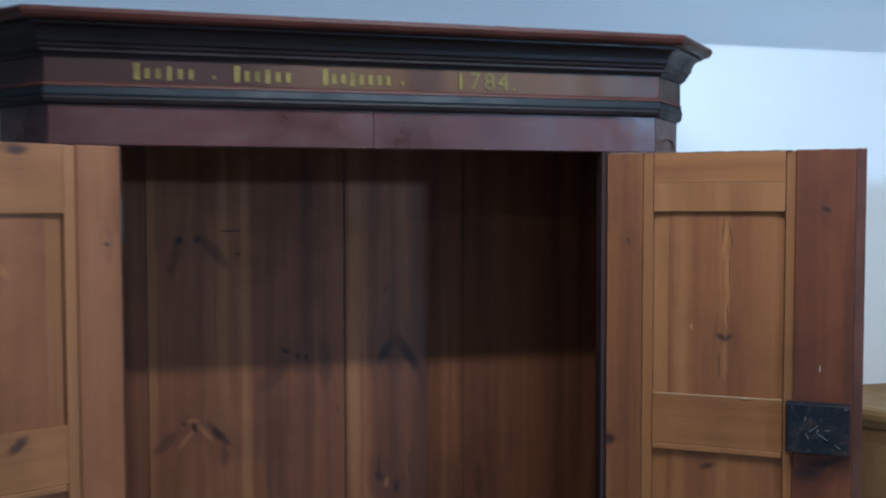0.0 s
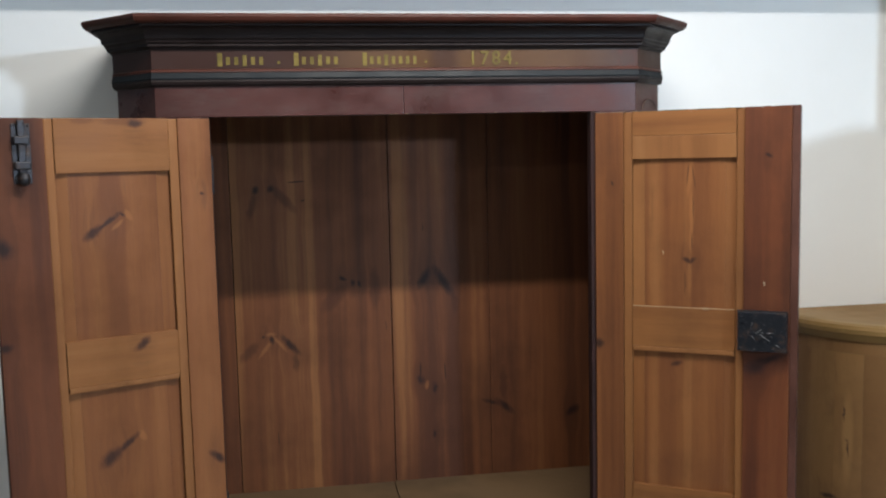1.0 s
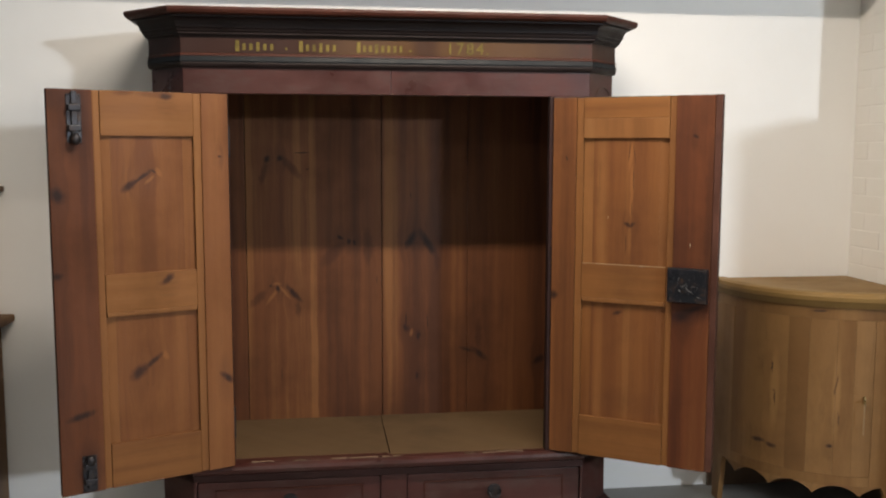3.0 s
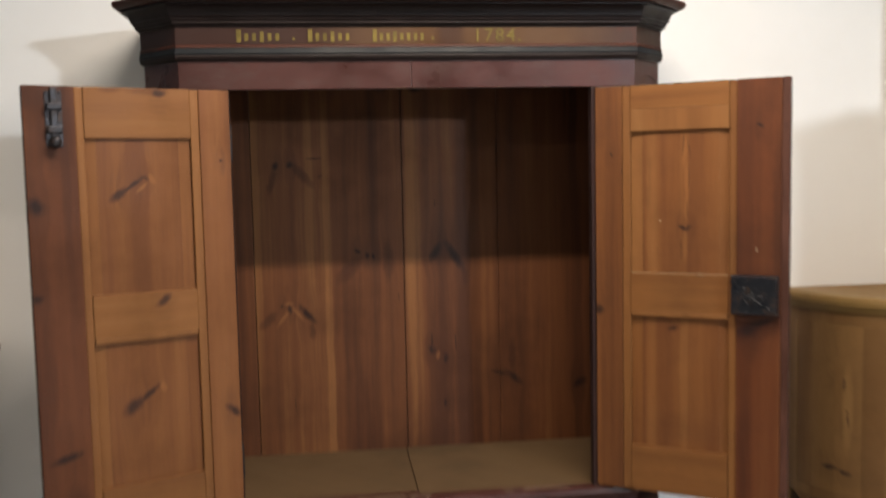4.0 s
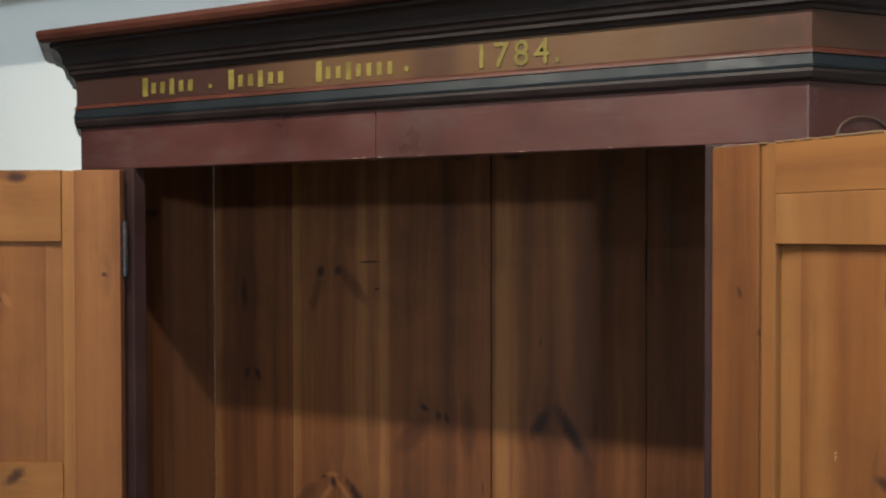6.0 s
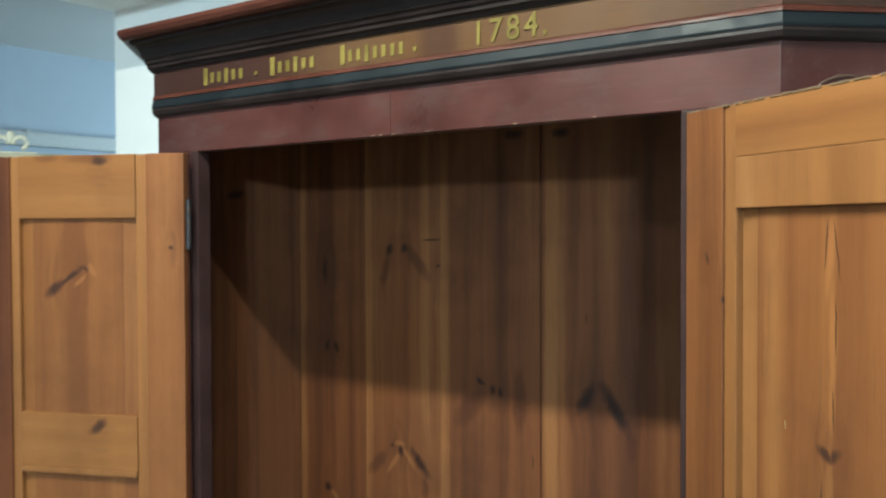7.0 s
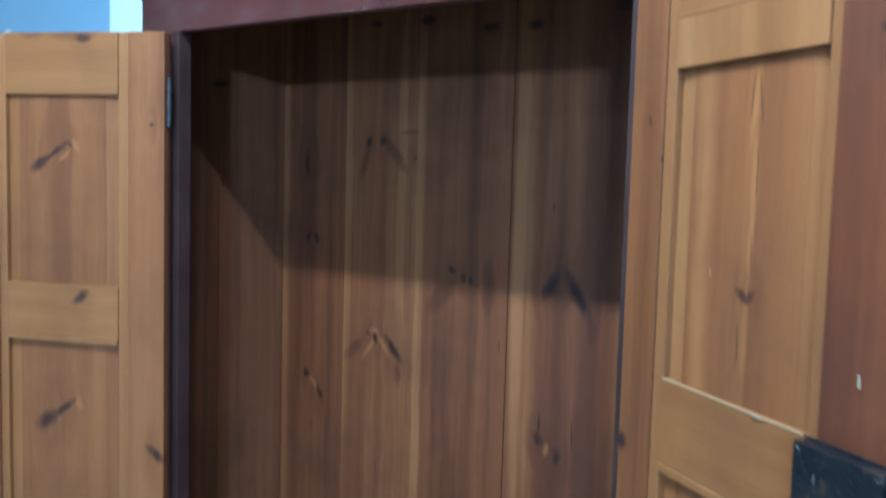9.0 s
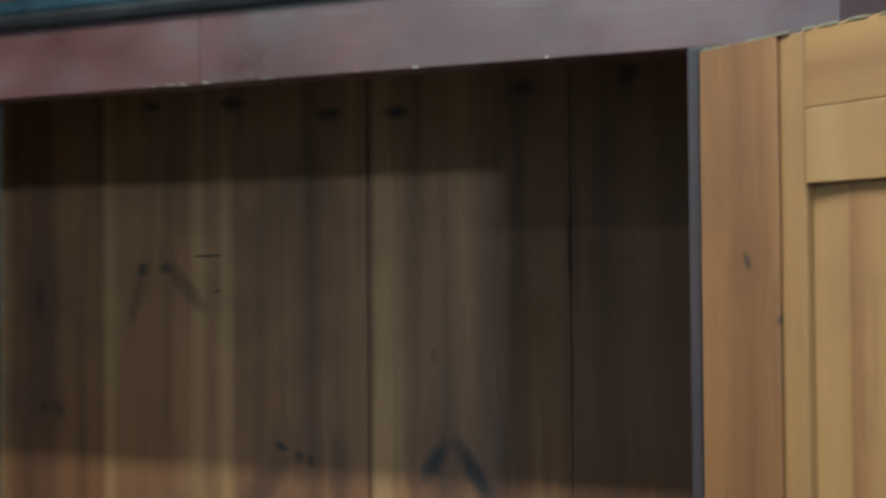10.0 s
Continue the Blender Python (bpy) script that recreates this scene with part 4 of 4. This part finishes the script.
def build_crest():
    """The carved crest that shows above the door: two leaf scrolls round a bud."""
    c = empty("carved_crest", (-2.62, 0.662, 1.770), "small cream carved wooden crest lying on a cabinet", "ornament", turn=64)

    def scroll(s):
        pts = []
        for i in range(15):
            a = math.pi * 1.5 * i / 14
            r = 0.036 * (1 - 0.55 * i / 14)
            pts.append((s * (0.040 - r * math.cos(a) * 0.9), 0.0, 0.045 + r * math.sin(a)))
        return tube(pts, 0.0095, 8)

    for s in (-1, 1):
        part("scroll", scroll(s), "ivory", c, smooth=True)
    part("bud", ball((0, 0, 0.075), 0.018, 0.012, 0.026), "ivory", c, smooth=True)
    part("foot", box(-0.10, 0.10, -0.012, 0.012, 0.0, 0.014, 0.005), "ivory", c)
    return c


def build_tallboy():
    """The plain cabinet under the crest, hidden by the open door but for its top."""
    t = empty("tall_cabinet", (-2.62, 0.72, FLOOR), "tall cream cabinet standing behind the open door", "cabinet", turn=64)
    H = 1.770 - FLOOR
    part("body", box(-0.16, 0.16, -0.14, 0.14, 0.0, H - 0.03, 0.004), "cream", t)
    part("top", box(-0.17, 0.17, -0.15, 0.15, H - 0.0295, H - 0.0005, 0.006), "cream", t)
    part("door", box(-0.14, 0.14, -0.153, -0.1405, 0.06, H - 0.08, 0.004), "cream", t)
    part("knob", ball((0.10, -0.165, 0.9), 0.012, 0.012, 0.012), "brass", t)


def build_chest():
    c = empty("low_chest", (-2.68, -0.10, FLOOR), "low chest with a scrubbed pale wooden top", "chest", turn=90)
    part("body", box(-0.40, 0.30, -0.54, 0.56, 0.06, 0.61, 0.005), "cream", c)
    part("top", box(-0.44, 0.34, -0.58, 0.58, 0.6105, 0.65, 0.018, 3), "paletop", c, "pale scrubbed top with rounded edge")
    for x0, x1 in ((-0.38, -0.06), (-0.04, 0.28)):
        dr = part("drawer", box(x0, x1, -0.552, -0.5405, 0.40, 0.58, 0.004), "cream", c)
        part("knob", ball(((x0 + x1) / 2, -0.562, 0.49), 0.016, 0.014, 0.016), "oldpine", dr, smooth=True)
    part("plinth", box(-0.41, 0.31, -0.55, 0.57, 0.0, 0.0595, 0.004), "cream", c)


def build_shade_cupboard():
    """Unseen, added past the brick wall's end to cast the shade over the corner cupboard."""
    c = empty("shade_cupboard", (2.70, -1.05, FLOOR), "plain pine cupboard, out of view, added to shade the white wall", "cupboard")
    H = 1.752 - FLOOR
    part("body", box(-0.30, 0.30, -0.24, 0.24, 0.08, H - 0.05, 0.004), "oldpine", c)
    part("plinth", box(-0.31, 0.31, -0.25, 0.25, 0.0, 0.0795, 0.004), "oldpine", c)
    part("cornice", box(-0.312, 0.33, -0.25, 0.25, H - 0.0495, H, 0.012, 3), "oldpine", c)
    for x0, x1 in ((-0.28, -0.003), (0.003, 0.28)):
        d = part("door", box(x0, x1, -0.256, -0.2405, 0.12, H - 0.08, 0.004), "oldpine", c)
        part("knob", ball((0.03 if x0 > 0 else -0.03, -0.268, 0.85), 0.014, 0.013, 0.014), "brass", d, smooth=True)


build_small_dresser()
build_shade_cupboard()
build_glazed_cabinet()
build_tallboy()
build_crest()
build_chest()


# ---- far wall: trunking, cables and the floodlight ----
XF = -5.95


def build_trunking():
    t = empty("cable_trunking", (XF + 0.04, 0.5, 2.20), "long grey cable trunking fixed along the far wall", "trunking")
    part("channel", box(-0.038, 0.04, -5.5, 3.6, -0.075, 0.035, 0.006), "trunk", t)
    part("lid", box(0.041, 0.047, -5.5, 3.6, -0.060, 0.020, 0.002), "trunk", t)
    for y in (-3.2, -1.4, 0.1, 1.1, 2.0):
        part("clip", box(-0.038, 0.052, y, y + 0.03, -0.078, 0.050, 0.003), "trunk", t)


def build_floodlight():
    f = empty("floodlight", (XF + 0.12, 2.04, 2.205), "small black floodlight on the trunking, switched off", "floodlight", turn=58)
    part("housing", box(-0.105, 0.105, -0.02, 0.07, 0.085, 0.235, 0.012), "plastic", f)
    part("bezel", box(-0.118, 0.118, -0.034, -0.0205, 0.075, 0.245, 0.006), "plastic", f)
    part("lens", box(-0.098, 0.098, -0.038, -0.0345, 0.092, 0.228, 0.001), "lens", f, "frosted grey glass")
    part("bracket", tube([(-0.09, 0.02, 0.15), (-0.09, 0.02, 0.03), (0.09, 0.02, 0.03), (0.09, 0.02, 0.15)], 0.009, 8), "plastic", f)
    part("junction_box", box(-0.10, -0.02, 0.0, 0.06, 0.036, 0.084, 0.004), "plastic", f)
    part("foot", box(-0.02, 0.02, 0.0, 0.04, 0.0, 0.0255, 0.003), "plastic", f)


def build_cable():
    pts = []
    for i in range(60):
        a = i / 59 * math.pi * 6
        pts.append((XF + 0.115, 1.62 + 0.006 * i - 0.10 * math.cos(a), 2.17 + 0.075 * math.sin(a)))
    tagged(link("coiled_cable", tube(pts, 0.007, 6), "plastic", smooth=True), "loops of black cable hung on the trunking", "cable")


build_trunking()
build_floodlight()
build_cable()


# ---- unseen ceiling lights, and added fittings for the other lamps ----
def build_tube_light(x, y):
    t = empty("ceiling_light", (x, y, CEIL), "white enamelled ceiling light with one lit tube, added out of view", "ceiling light", "ceiling lights")
    part("housing", box(-0.78, 0.78, -0.055, 0.055, -0.045, -0.0005, 0.006), "steel", t)
    part("tube", cyl((0, 0, -0.066), "x", 0.014, 1.50, 12), "tube", t)
    for s in (-1, 1):
        x0, x1 = sorted((s * 0.755, s * 0.775))
        part("holder", box(x0, x1, -0.02, 0.02, -0.088, -0.0455, 0.003), "steel", t)


for x, y, watts, tone in TUBES:
    build_tube_light(x, y)


# added case for the unseen lamp; no such fitting is known here
def build_edge_lamp_case():
    f = empty("floodlight", EDGE_LAMP, "made-up black lamp case, out of view, behind the shadow-edge lamp", "floodlight")
    f.matrix_world = look(EDGE_LAMP, (0.0, 0.0, 1.5))
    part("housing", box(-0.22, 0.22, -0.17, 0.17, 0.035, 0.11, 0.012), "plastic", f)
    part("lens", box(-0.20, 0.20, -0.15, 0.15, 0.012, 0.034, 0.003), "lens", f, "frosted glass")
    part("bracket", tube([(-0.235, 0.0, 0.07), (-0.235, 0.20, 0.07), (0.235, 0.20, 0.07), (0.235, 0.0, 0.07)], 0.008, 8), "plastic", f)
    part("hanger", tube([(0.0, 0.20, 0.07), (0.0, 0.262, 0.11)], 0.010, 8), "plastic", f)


# added pane and frame round the far-wall fill lamp, never in view
def build_fill_pane():
    w = structure("window_1", box(-4.90, -3.50, 4.960, 4.985, 1.05, 2.35), "glow_pane", "added glowing pane, out of view, behind the far-wall fill lamp", "window")
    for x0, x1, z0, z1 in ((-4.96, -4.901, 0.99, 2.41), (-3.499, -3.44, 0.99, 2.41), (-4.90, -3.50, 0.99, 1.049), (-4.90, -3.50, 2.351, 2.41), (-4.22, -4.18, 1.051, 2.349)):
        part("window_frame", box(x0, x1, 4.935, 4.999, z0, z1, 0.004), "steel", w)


build_edge_lamp_case()
build_fill_pane()

# ---- bricks of the side wall ----
rnd = random.Random(11)
me = {}
for wd in (0.215, 0.1025):
    bm = box(0.0, 0.006, -wd, 0.0, 0.0, 0.0730, 0.0022, 1)
    bmesh.ops.recalc_face_normals(bm, faces=bm.faces)
    mesh = bpy.data.meshes.new("brick")
    bm.to_mesh(mesh)
    bm.free()
    mesh.materials.append(M["brickwhite"])
    me[wd] = mesh
for row in range(38):
    z = FLOOR + 0.004 + row * 0.0765
    y = WALL - 0.004
    first = True
    while y > 0.40:
        wd = 0.1025 if first and row % 2 else 0.215
        first = False
        ob = new("brick", me[wd])
        ob.parent = wall_side
        ob.matrix_basis = pose(SIDE + 0.0020 + rnd.uniform(-0.001, 0.0015), y, z, rnd.uniform(-0.3, 0.3), 0, 0)
        y -= wd + 0.0035
